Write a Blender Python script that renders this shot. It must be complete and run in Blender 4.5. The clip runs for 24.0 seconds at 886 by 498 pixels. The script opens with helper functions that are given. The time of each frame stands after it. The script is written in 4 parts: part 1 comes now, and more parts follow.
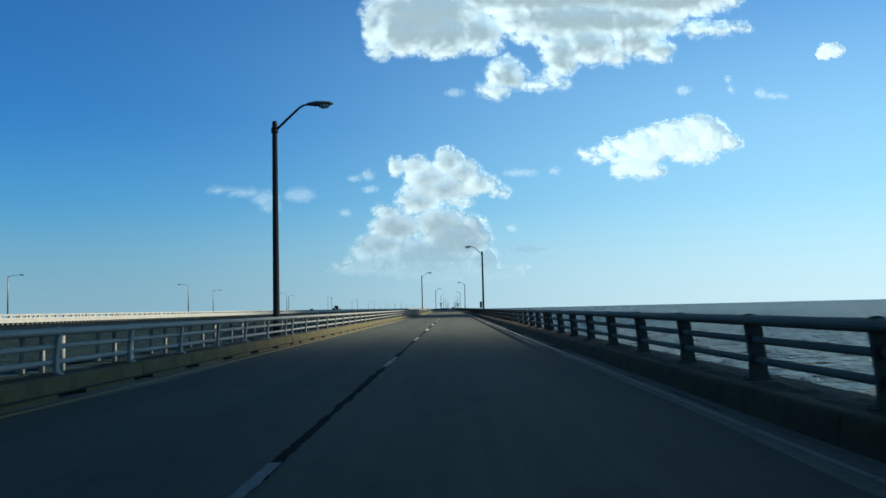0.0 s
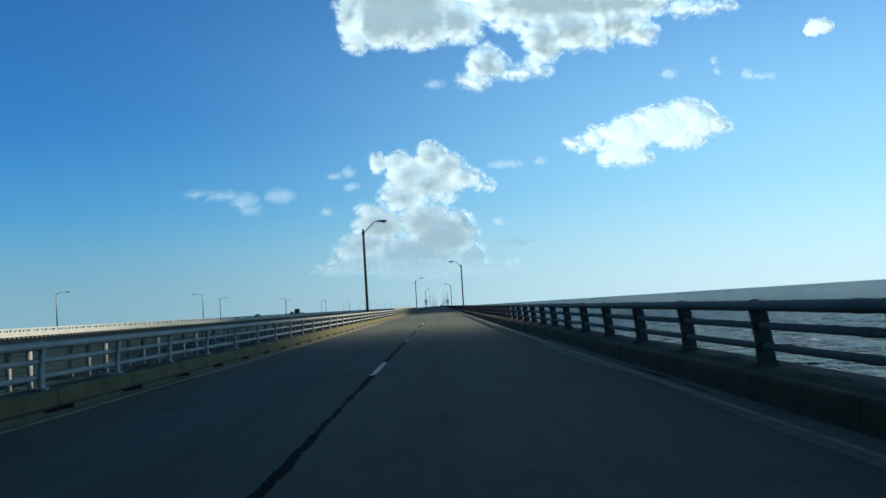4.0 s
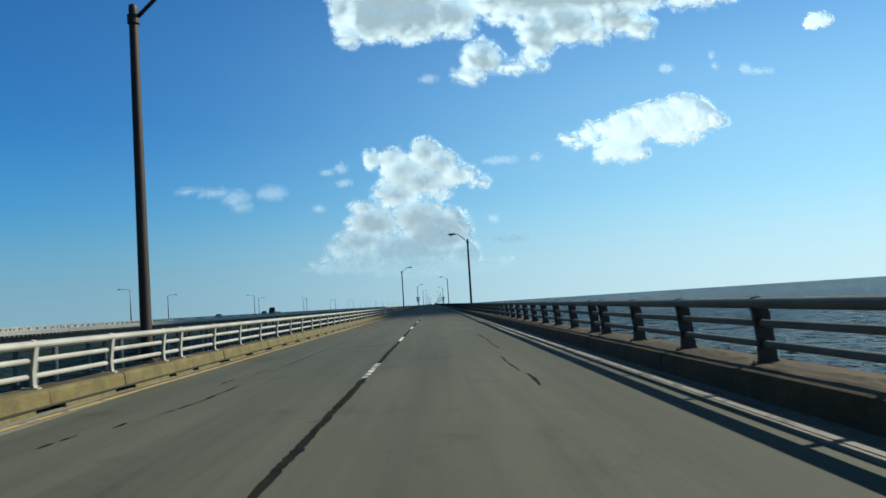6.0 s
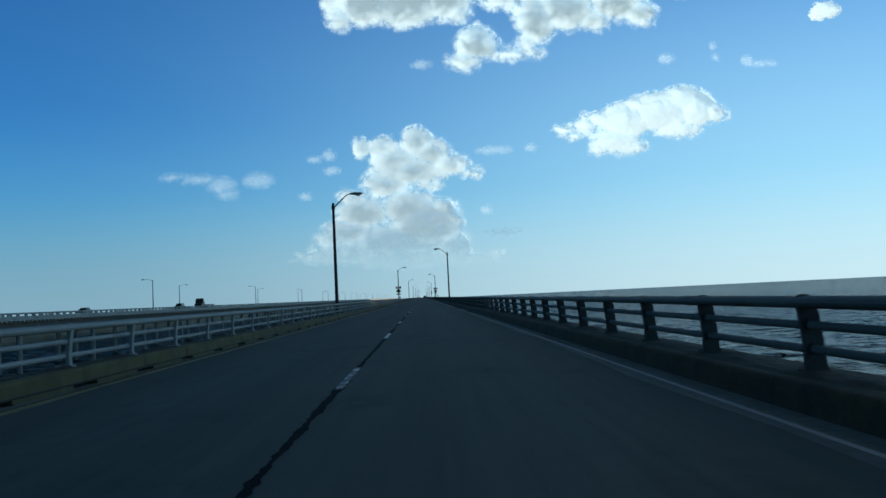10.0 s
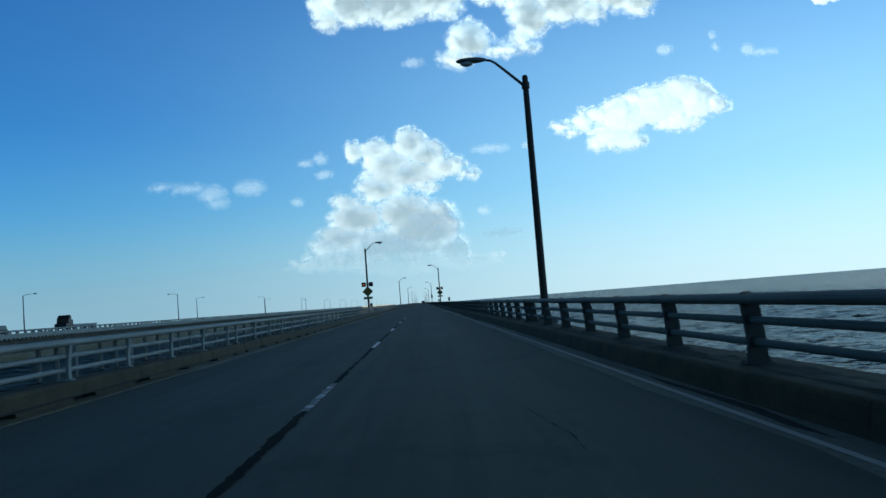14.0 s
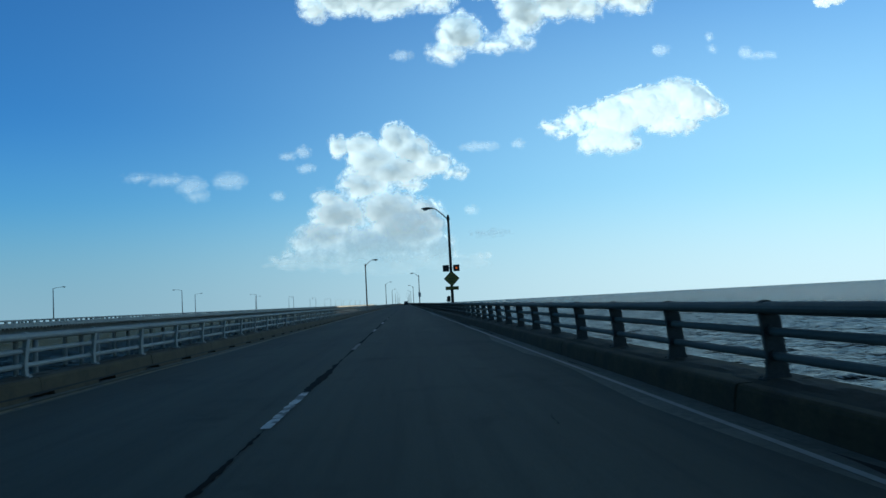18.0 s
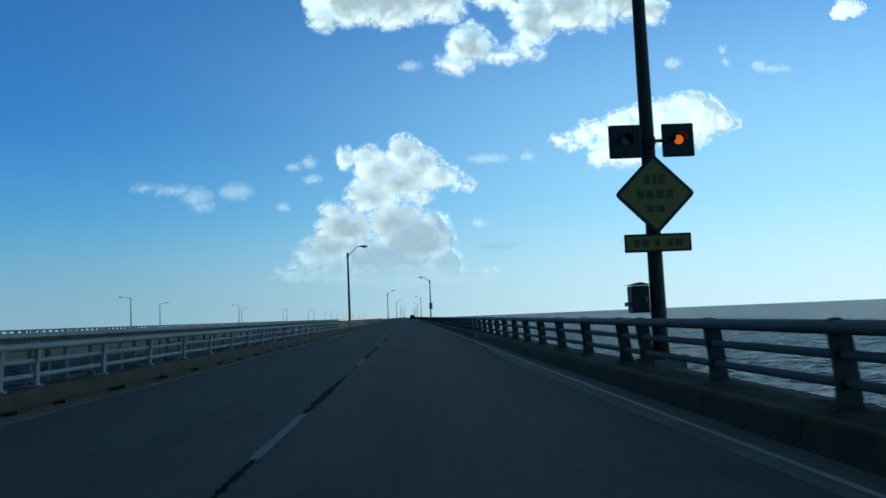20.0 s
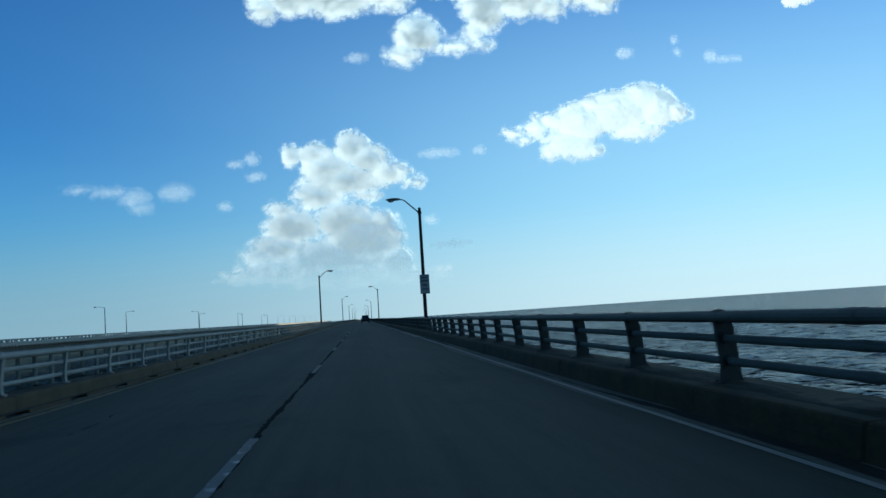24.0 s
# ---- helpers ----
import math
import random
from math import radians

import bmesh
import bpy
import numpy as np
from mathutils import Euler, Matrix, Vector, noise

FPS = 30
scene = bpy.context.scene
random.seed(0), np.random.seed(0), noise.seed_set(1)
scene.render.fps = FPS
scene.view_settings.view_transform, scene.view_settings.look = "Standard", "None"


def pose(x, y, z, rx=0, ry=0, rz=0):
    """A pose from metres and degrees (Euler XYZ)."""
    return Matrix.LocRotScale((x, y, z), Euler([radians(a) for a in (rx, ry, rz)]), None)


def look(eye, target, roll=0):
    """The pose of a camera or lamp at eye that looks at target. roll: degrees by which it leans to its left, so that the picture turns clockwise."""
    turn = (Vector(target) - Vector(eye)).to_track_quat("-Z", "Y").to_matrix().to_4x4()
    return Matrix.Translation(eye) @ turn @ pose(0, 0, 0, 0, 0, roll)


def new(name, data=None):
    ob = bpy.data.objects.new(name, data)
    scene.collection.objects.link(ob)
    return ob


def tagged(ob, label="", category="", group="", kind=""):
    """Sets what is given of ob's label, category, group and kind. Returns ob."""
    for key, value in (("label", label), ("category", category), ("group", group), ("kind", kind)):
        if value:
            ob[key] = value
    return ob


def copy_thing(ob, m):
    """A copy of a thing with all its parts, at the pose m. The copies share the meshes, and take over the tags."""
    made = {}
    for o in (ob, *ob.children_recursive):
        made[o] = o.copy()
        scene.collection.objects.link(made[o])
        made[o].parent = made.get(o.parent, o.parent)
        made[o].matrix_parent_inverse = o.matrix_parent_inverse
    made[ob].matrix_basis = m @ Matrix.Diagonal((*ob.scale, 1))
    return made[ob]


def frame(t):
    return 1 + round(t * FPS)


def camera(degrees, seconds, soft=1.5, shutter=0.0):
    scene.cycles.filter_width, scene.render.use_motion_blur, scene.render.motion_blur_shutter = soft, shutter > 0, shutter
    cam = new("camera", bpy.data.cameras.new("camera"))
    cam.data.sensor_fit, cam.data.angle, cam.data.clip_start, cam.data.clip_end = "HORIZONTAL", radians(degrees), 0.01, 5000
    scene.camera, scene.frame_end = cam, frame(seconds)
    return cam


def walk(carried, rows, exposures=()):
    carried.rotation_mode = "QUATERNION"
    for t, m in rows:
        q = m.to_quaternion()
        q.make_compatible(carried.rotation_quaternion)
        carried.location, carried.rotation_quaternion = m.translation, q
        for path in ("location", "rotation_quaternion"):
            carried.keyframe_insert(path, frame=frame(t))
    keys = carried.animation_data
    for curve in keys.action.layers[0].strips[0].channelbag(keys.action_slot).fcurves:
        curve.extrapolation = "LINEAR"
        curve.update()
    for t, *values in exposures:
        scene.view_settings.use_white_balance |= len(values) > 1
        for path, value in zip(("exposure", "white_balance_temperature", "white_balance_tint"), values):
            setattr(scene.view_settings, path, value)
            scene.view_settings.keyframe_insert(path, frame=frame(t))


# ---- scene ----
cam = camera(56.8, 24.0, soft=1.5, shutter=0.06)
# the walk: seconds, x, y, turn, tilt, lean
ROWS = [
    (0, 1.259, -0.080, 0.641, 4.118, 1.345),
    (0.5, 1.275, 12.286, 0.718, 3.912, 3.172),
    (1, 1.292, 24.675, 0.48, 3.629, 2.914),
    (1.5, 1.297, 36.627, 0.482, 3.766, 2.545),
    (2, 1.295, 48.634, 0.415, 4.018, 1.883),
    (2.5, 1.246, 60.943, 0.421, 4.129, 2.275),
    (4.5, 1.155, 110.785, -0.37, 3.904, 3.815),
    (5, 1.150, 123.054, -0.573, 3.919, 3.979),
    (5.5, 1.181, 135.492, -0.706, 3.714, 4.473),
    (6, 1.128, 147.844, -0.574, 3.782, 3.687),
    (6.5, 1.093, 160.227, -0.517, 3.572, 3.115),
    (7, 1.052, 172.668, -0.705, 2.933, 4.588),
    (7.5, 1.030, 185.059, -0.898, 2.497, 4.517),
    (8, 1.010, 197.507, -1.232, 3.874, 3.602),
    (8.5, 0.961, 209.930, -1.395, 3.948, 3.877),
    (9, 0.985, 222.357, -1.425, 3.421, 4.149),
    (9.5, 1.022, 234.819, -1.591, 3.264, 2.99),
    (11.5, 1.221, 284.387, -1.141, 3.946, 2.589),
    (12, 1.272, 296.709, -0.739, 5.079, 2.92),
    (12.5, 1.313, 309.125, -0.825, 4.653, 3.695),
    (13, 1.321, 321.502, -0.874, 4.101, 3.645),
    (13.5, 1.298, 333.965, -1.207, 3.847, 3.707),
    (14, 1.325, 346.401, -1.454, 3.6, 4.437),
    (14.5, 1.334, 358.718, -1.491, 3.664, 4.712),
    (15, 1.320, 371.069, -1.627, 3.08, 4.524),
    (15.5, 1.295, 383.435, -1.794, 3.007, 4.521),
    (16, 1.297, 395.861, -2.037, 3.515, 4.414),
    (16.5, 1.335, 408.250, -2.15, 3.341, 4.616),
    (17, 1.306, 420.602, -2.304, 3.341, 4.557),
    (17.5, 1.272, 433.009, -2.452, 3.412, 4.152),
    (18, 1.290, 445.398, -2.666, 3.632, 2.99),
    (18.5, 1.276, 457.901, -2.092, 4.424, 2.49),
    (20.5, 1.246, 508.222, -2.302, 4.647, 2.374),
    (21, 1.227, 520.669, -2.301, 4.697, 2.705),
    (21.5, 1.201, 533.105, -2.312, 5.563, 1.224),
    (22, 1.181, 545.462, -2.116, 6.66, 5.048),
    (22.5, 1.167, 557.694, -5.267, 6.741, 4.149),
    (23, 1.142, 569.994, -5.486, 5.665, 3.532),
    (23.5, 1.105, 582.527, -5.684, 4.741, 4.11),
    (24, 1.062, 595.074, -5.652, 4.482, 3.797),
]
EYE = 1.057
walk(cam, [(t, pose(x, y, EYE, 90 + tilt, lean, turn)) for t, x, y, turn, tilt, lean in ROWS],
     [(0, 0.36), (2, 0.36), (5, 0.41), (6.5, 0.26), (7, 0.22), (8, 0.22), (9, 0.18), (9.5, 0.22), (11.5, 0.41), (12, 0.46), (16, 0.44), (17, 0.40), (18, 0.39), (21, 0.44), (22, 0.46), (24, 0.37)])

# ---- world, sun ----
SUN_AZ, SUN_EL = radians(22.0), radians(38.0)     # azimuth counted from +x towards +y
SUN_DIR = Vector((math.cos(SUN_EL) * math.cos(SUN_AZ), math.cos(SUN_EL) * math.sin(SUN_AZ), math.sin(SUN_EL)))
world = bpy.data.worlds.new("sky")
scene.world = world
world.use_nodes = True
wn = world.node_tree.nodes
sky = wn.new("ShaderNodeTexSky")
sky.sky_type = "NISHITA"
sky.sun_disc = False
sky.sun_elevation = SUN_EL
sky.sun_rotation = math.pi / 2 - SUN_AZ
sky.altitude, sky.air_density, sky.dust_density, sky.ozone_density = 0, 1.0, 0.0, 3.0
wl = world.node_tree.links


def sky_mix(fac, a, b, kind="MIX"):
    m = wn.new("ShaderNodeMix")
    m.data_type, m.blend_type = "RGBA", kind
    for socket, v in ((m.inputs[0], fac), (m.inputs[6], a), (m.inputs[7], b)):
        if isinstance(v, bpy.types.NodeSocket):
            wl.new(v, socket)
        else:
            socket.default_value = v
    return m.outputs[2]


def sky_range(source, lo, hi, a, b):
    r = wn.new("ShaderNodeMapRange")
    r.interpolation_type = "SMOOTHSTEP"
    wl.new(source, r.inputs[0])
    for k, v in zip((1, 2, 3, 4), (lo, hi, a, b)):
        r.inputs[k].default_value = v
    return r.outputs[0]


# pale sea haze low over the horizon, higher and brighter on the sun's side
wc, ws, wd = wn.new("ShaderNodeTexCoord"), wn.new("ShaderNodeSeparateXYZ"), wn.new("ShaderNodeVectorMath")
wl.new(wc.outputs["Generated"], ws.inputs[0])
wd.operation = "DOT_PRODUCT"
wl.new(wc.outputs["Generated"], wd.inputs[0])
wd.inputs[1].default_value = SUN_DIR
sunward = sky_range(wd.outputs["Value"], -0.05, 0.75, 0.0, 1.0)
tint = sky_mix(sky_range(ws.outputs[2], 0.40, 0.75, 0.0, 1.0), (0.21, 0.77, 1.27, 1), (0.45, 0.53, 0.36, 1))
blue = sky_mix(1.0, sky.outputs[0], tint, "MULTIPLY")
haze = sky_mix(sunward, (1.35, 4.2, 6.2, 1), (5.2, 9.8, 12.0, 1))
mist = sky_mix(sunward, (3.0, 5.0, 6.15, 1), (7.9, 10.4, 11.1, 1))
low = sky_range(ws.outputs[2], -0.02, 0.24, 0.95, 0.0)
wide = sky_range(ws.outputs[2], -0.02, 0.50, 0.95, 0.0)
band = wn.new("ShaderNodeMix")
wl.new(sunward, band.inputs[0])
wl.new(low, band.inputs[2])
wl.new(wide, band.inputs[3])
away = sky_mix(sky_range(wd.outputs["Value"], -0.75, -0.05, 0.0, 1.0), (0.38, 0.35, 0.22, 1), (1, 1, 1, 1))     # darker, greyer sky opposite the sun
wl.new(sky_mix(1.0, sky_mix(sky_range(ws.outputs[2], -0.02, 0.14, 0.85, 0.0), sky_mix(band.outputs[0], blue, haze), mist), away, "MULTIPLY"), wn["Background"].inputs[0])
wn["Background"].inputs[1].default_value = 0.0698
sun = new("sun", bpy.data.lights.new("sun", "SUN"))
sun.data.energy, sun.data.angle, sun.data.color = 5.0, radians(0.6), (1.0, 0.95, 0.78)
sun.matrix_world = look(SUN_DIR * 1000, (0, 0, 0))


# ---- materials ----
def material(name):
    m = bpy.data.materials.new(name)
    m.use_nodes = True
    return m, m.node_tree.nodes, m.node_tree.links, m.node_tree.nodes["Principled BSDF"]


def ramp(nodes, links, source, stops):
    r = nodes.new("ShaderNodeValToRGB")
    while len(r.color_ramp.elements) < len(stops):
        r.color_ramp.elements.new(0.5)
    for e, (at, c) in zip(r.color_ramp.elements, stops):
        e.position, e.color = at, (*c, 1) if len(c) == 3 else c
    links.new(source, r.inputs[0])
    return r.outputs[0]


def fractal(nodes, links, scale, detail=6.0, rough=0.6, stretch=(1, 1, 1), space="Object"):
    tc, mp, n = nodes.new("ShaderNodeTexCoord"), nodes.new("ShaderNodeMapping"), nodes.new("ShaderNodeTexNoise")
    mp.inputs["Scale"].default_value = stretch
    links.new(tc.outputs[space], mp.inputs[0])
    links.new(mp.outputs[0], n.inputs["Vector"])
    n.inputs["Scale"].default_value, n.inputs["Detail"].default_value, n.inputs["Roughness"].default_value = scale, detail, rough
    return n.outputs["Fac"]


def mixed(nodes, links, kind, fac, a, b):
    m = nodes.new("ShaderNodeMix")
    m.data_type, m.blend_type = "RGBA", kind
    for socket, v in ((m.inputs[0], fac), (m.inputs[6], a), (m.inputs[7], b)):
        if isinstance(v, bpy.types.NodeSocket):
            links.new(v, socket)
        else:
            socket.default_value = v if isinstance(v, float) else (*v, 1)
    return m.outputs[2]


def surface(name, colours, scale, fine, rough, metal=0.0, bump=0.2, step=0.01, stretch=(1, 1, 1), blotch=0.5, spec=0.4):
    """Grain at two scales, relief and an uneven gloss."""
    m, n, l, b = material(name)
    big = fractal(n, l, scale, 5, 0.6, stretch)
    grain = fractal(n, l, fine, 8, 0.7)
    base = ramp(n, l, big, [(0.3, colours[0]), (0.7, colours[1])])
    speck = ramp(n, l, grain, [(0.3, (1 - blotch,) * 3), (0.7, (1, 1, 1))])
    l.new(mixed(n, l, "MULTIPLY", 1.0, base, speck), b.inputs["Base Color"])
    r = n.new("ShaderNodeMapRange")
    l.new(big, r.inputs[0])
    r.inputs[3].default_value, r.inputs[4].default_value = max(rough - 0.1, 0.02), min(rough + 0.12, 1)
    l.new(r.outputs[0], b.inputs["Roughness"])
    b.inputs["Metallic"].default_value = metal
    b.inputs["Specular IOR Level"].default_value = spec
    if bump:
        k = n.new("ShaderNodeBump")
        k.inputs["Strength"].default_value, k.inputs["Distance"].default_value = bump, step
        l.new(grain, k.inputs["Height"])
        l.new(k.outputs[0], b.inputs["Normal"])
    return m


def make_asphalt():
    m, n, l, b = material("asphalt")
    tc = n.new("ShaderNodeTexCoord")
    sep = n.new("ShaderNodeSeparateXYZ")
    l.new(tc.outputs["Object"], sep.inputs[0])
    big = fractal(n, l, 0.35, 6, 0.65, (1, 0.25, 1))
    patch = fractal(n, l, 0.05, 3, 0.5, (1.5, 0.5, 1))
    grain = fractal(n, l, 70, 3, 0.8)
    base = ramp(n, l, big, [(0.25, (0.062, 0.068, 0.053)), (0.75, (0.087, 0.095, 0.074))])
    base = mixed(n, l, "MULTIPLY", 0.7, base, ramp(n, l, patch, [(0.3, (0.72, 0.73, 0.75)), (0.7, (1.1, 1.08, 1.04))]))
    base = mixed(n, l, "MULTIPLY", 0.8, base, ramp(n, l, grain, [(0.25, (0.55, 0.55, 0.55)), (0.55, (1, 1, 1)), (0.85, (1.35, 1.33, 1.28))]))
    streak = fractal(n, l, 1.0, 7, 0.65, (5.0, 0.12, 1))
    base = mixed(n, l, "MULTIPLY", 0.75, base, ramp(n, l, streak, [(0.3, (0.74, 0.74, 0.76)), (0.5, (1, 1, 1)), (0.75, (1.18, 1.17, 1.14))]))
    stain = fractal(n, l, 0.55, 8, 0.72, (1, 0.7, 1))
    base = mixed(n, l, "MULTIPLY", 0.9, base, ramp(n, l, stain, [(0.33, (0.62, 0.62, 0.62)), (0.46, (1, 1, 1))]))
    # worn wheel tracks and the oily strip between them, in both lanes
    wave = n.new("ShaderNodeMath")
    wave.operation = "SINE"
    k = n.new("ShaderNodeMath")
    k.operation = "MULTIPLY_ADD"
    l.new(sep.outputs[0], k.inputs[0])
    k.inputs[1].default_value, k.inputs[2].default_value = 3.245, -1.57
    l.new(k.outputs[0], wave.inputs[0])
    track = ramp(n, l, wave.outputs[0], [(0.0, (1.0, 1.0, 1.0)), (1.0, (0.80, 0.80, 0.81))])
    base = mixed(n, l, "MULTIPLY", ramp(n, l, big, [(0.3, (0.3,) * 3), (0.7, (1,) * 3)]), base, track)
    l.new(base, b.inputs["Base Color"])
    b.inputs["Roughness"].default_value = 0.82
    b.inputs["Specular IOR Level"].default_value = 0.3
    bp = n.new("ShaderNodeBump")
    bp.inputs["Strength"].default_value, bp.inputs["Distance"].default_value = 0.5, 0.006
    l.new(grain, bp.inputs["Height"])
    l.new(bp.outputs[0], b.inputs["Normal"])
    return m


def make_paint(name, colour, worn):
    """Road paint, flaked away to the asphalt in places."""
    m, n, l, b = material(name)
    grain = fractal(n, l, 9, 8, 0.75)
    flake = fractal(n, l, 2.2, 6, 0.7)
    info = n.new("ShaderNodeObjectInfo")
    add = n.new("ShaderNodeMath")
    add.operation = "MULTIPLY_ADD"
    l.new(info.outputs["Random"], add.inputs[0])
    add.inputs[1].default_value = 0.28
    l.new(flake, add.inputs[2])
    wear = ramp(n, l, add.outputs[0], [(worn - 0.03, (0, 0, 0)), (worn + 0.03, (1, 1, 1))])
    dirt = ramp(n, l, grain, [(0.3, tuple(c * 0.72 for c in colour)), (0.65, colour)])
    l.new(mixed(n, l, "MIX", wear, dirt, (0.09, 0.09, 0.085)), b.inputs["Base Color"])
    b.inputs["Roughness"].default_value = 0.6
    return m


def make_kerb():
    """Kerb concrete with a yellow stain that gives way to brown grime farther along the bridge."""
    m, n, l, b = material("stained_kerb_concrete")
    big = fractal(n, l, 1.3, 6, 0.65)
    grain = fractal(n, l, 26, 8, 0.7)
    geo, sep, far, mixin = n.new("ShaderNodeNewGeometry"), n.new("ShaderNodeSeparateXYZ"), n.new("ShaderNodeMapRange"), n.new("ShaderNodeMath")
    patch = n.new("ShaderNodeTexNoise")
    patch.inputs["Scale"].default_value, patch.inputs["Detail"].default_value = 0.22, 6
    l.new(geo.outputs["Position"], sep.inputs[0])
    l.new(geo.outputs["Position"], patch.inputs["Vector"])
    l.new(sep.outputs[1], far.inputs[0])
    for i, v in zip((1, 2, 3, 4), (230, 430, -0.25, 0.55)):
        far.inputs[i].default_value = v
    l.new(far.outputs[0], mixin.inputs[0])
    l.new(patch.outputs["Fac"], mixin.inputs[1])
    stain = ramp(n, l, mixin.outputs[0], [(0.38, (0, 0, 0)), (0.72, (1, 1, 1))])
    yellow = ramp(n, l, big, [(0.3, (0.064, 0.051, 0.016)), (0.7, (0.208, 0.172, 0.058))])
    brown = ramp(n, l, big, [(0.3, (0.048, 0.033, 0.014)), (0.7, (0.145, 0.102, 0.045))])
    base = mixed(n, l, "MIX", stain, yellow, brown)
    speck = ramp(n, l, grain, [(0.3, (0.5,) * 3), (0.7, (1, 1, 1))])
    l.new(mixed(n, l, "MULTIPLY", 1.0, base, speck), b.inputs["Base Color"])
    b.inputs["Roughness"].default_value = 0.88
    k = n.new("ShaderNodeBump")
    k.inputs["Strength"].default_value, k.inputs["Distance"].default_value = 0.5, 0.008
    l.new(grain, k.inputs["Height"])
    l.new(k.outputs[0], b.inputs["Normal"])
    return m


def make_water():
    m, n, l, b = material("sea_water")
    swell = fractal(n, l, 0.07, 3, 0.55, (1.6, 1, 1))
    chop = fractal(n, l, 0.42, 6, 0.62, (1.0, 0.55, 1))
    foam = fractal(n, l, 0.3, 9, 0.7, (0.8, 0.45, 1))
    deep = ramp(n, l, swell, [(0.3, (0.008, 0.015, 0.015)), (0.7, (0.014, 0.026, 0.027))])
    white = ramp(n, l, foam, [(0.63, (0, 0, 0)), (0.70, (1, 1, 1))])
    b.inputs["Roughness"].default_value = 0.25
    b.inputs["IOR"].default_value = 1.33
    b.inputs["Specular IOR Level"].default_value = 0.12
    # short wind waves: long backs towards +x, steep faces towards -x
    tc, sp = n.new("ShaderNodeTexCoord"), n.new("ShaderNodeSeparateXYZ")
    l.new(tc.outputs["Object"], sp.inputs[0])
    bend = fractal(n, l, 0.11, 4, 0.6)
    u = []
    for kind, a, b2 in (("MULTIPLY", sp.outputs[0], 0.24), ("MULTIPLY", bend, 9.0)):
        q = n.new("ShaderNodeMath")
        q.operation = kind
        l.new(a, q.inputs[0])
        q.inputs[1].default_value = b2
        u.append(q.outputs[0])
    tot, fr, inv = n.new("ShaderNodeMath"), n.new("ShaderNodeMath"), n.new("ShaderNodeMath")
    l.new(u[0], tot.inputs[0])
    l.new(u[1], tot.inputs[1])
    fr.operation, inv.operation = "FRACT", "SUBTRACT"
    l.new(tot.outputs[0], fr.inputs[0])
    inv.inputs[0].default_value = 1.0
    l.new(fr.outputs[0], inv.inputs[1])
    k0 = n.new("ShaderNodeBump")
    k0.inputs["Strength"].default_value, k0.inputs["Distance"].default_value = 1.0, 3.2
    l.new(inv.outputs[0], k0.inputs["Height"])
    # left of the near bridge the normals are tilted towards it, to weaken reflected sky
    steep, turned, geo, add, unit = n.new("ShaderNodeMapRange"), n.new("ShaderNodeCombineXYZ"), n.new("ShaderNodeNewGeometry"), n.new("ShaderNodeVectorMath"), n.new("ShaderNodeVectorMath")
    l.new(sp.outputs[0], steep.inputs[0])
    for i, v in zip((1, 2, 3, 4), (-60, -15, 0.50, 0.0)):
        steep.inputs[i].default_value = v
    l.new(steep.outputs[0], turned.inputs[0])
    foam_fade = n.new("ShaderNodeMapRange")           # foam fades out left of the near bridge
    l.new(sp.outputs[0], foam_fade.inputs[0])
    for i, v in zip((1, 2, 3, 4), (-40, -8, 0.1, 1.0)):
        foam_fade.inputs[i].default_value = v
    crest = n.new("ShaderNodeMath")
    crest.operation = "MULTIPLY"
    l.new(white, crest.inputs[0])
    l.new(foam_fade.outputs[0], crest.inputs[1])
    l.new(mixed(n, l, "MIX", crest.outputs[0], deep, (0.5, 0.55, 0.56)), b.inputs["Base Color"])
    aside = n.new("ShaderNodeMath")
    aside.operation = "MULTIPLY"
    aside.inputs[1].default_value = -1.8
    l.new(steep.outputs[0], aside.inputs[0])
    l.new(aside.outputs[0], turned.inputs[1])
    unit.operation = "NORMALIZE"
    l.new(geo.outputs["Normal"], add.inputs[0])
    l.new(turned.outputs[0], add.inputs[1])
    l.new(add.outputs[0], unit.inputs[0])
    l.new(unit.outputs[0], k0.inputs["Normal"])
    k1, k2 = n.new("ShaderNodeBump"), n.new("ShaderNodeBump")
    l.new(k0.outputs[0], k1.inputs["Normal"])
    k1.inputs["Strength"].default_value, k1.inputs["Distance"].default_value = 1.0, 1.0
    k2.inputs["Strength"].default_value, k2.inputs["Distance"].default_value = 1.0, 0.6
    l.new(swell, k1.inputs["Height"])
    l.new(chop, k2.inputs["Height"])
    l.new(k1.outputs[0], k2.inputs["Normal"])
    l.new(k2.outputs[0], b.inputs["Normal"])
    # dark matt colour mixed in on the left, standing in for dimmer reflections
    matt_dark, dull, both = n.new("ShaderNodeBsdfDiffuse"), n.new("ShaderNodeMapRange"), n.new("ShaderNodeMixShader")
    l.new(mixed(n, l, "MULTIPLY", 1.0, deep, (1.5, 1.3, 1.1)), matt_dark.inputs["Color"])
    l.new(sp.outputs[0], dull.inputs[0])
    for i, v in zip((1, 2, 3, 4), (-30, -5, 0.62, 0.0)):
        dull.inputs[i].default_value = v
    l.new(dull.outputs[0], both.inputs[0])
    l.new(b.outputs[0], both.inputs[1])
    l.new(matt_dark.outputs[0], both.inputs[2])
    l.new(both.outputs[0], n["Material Output"].inputs[0])
    return m


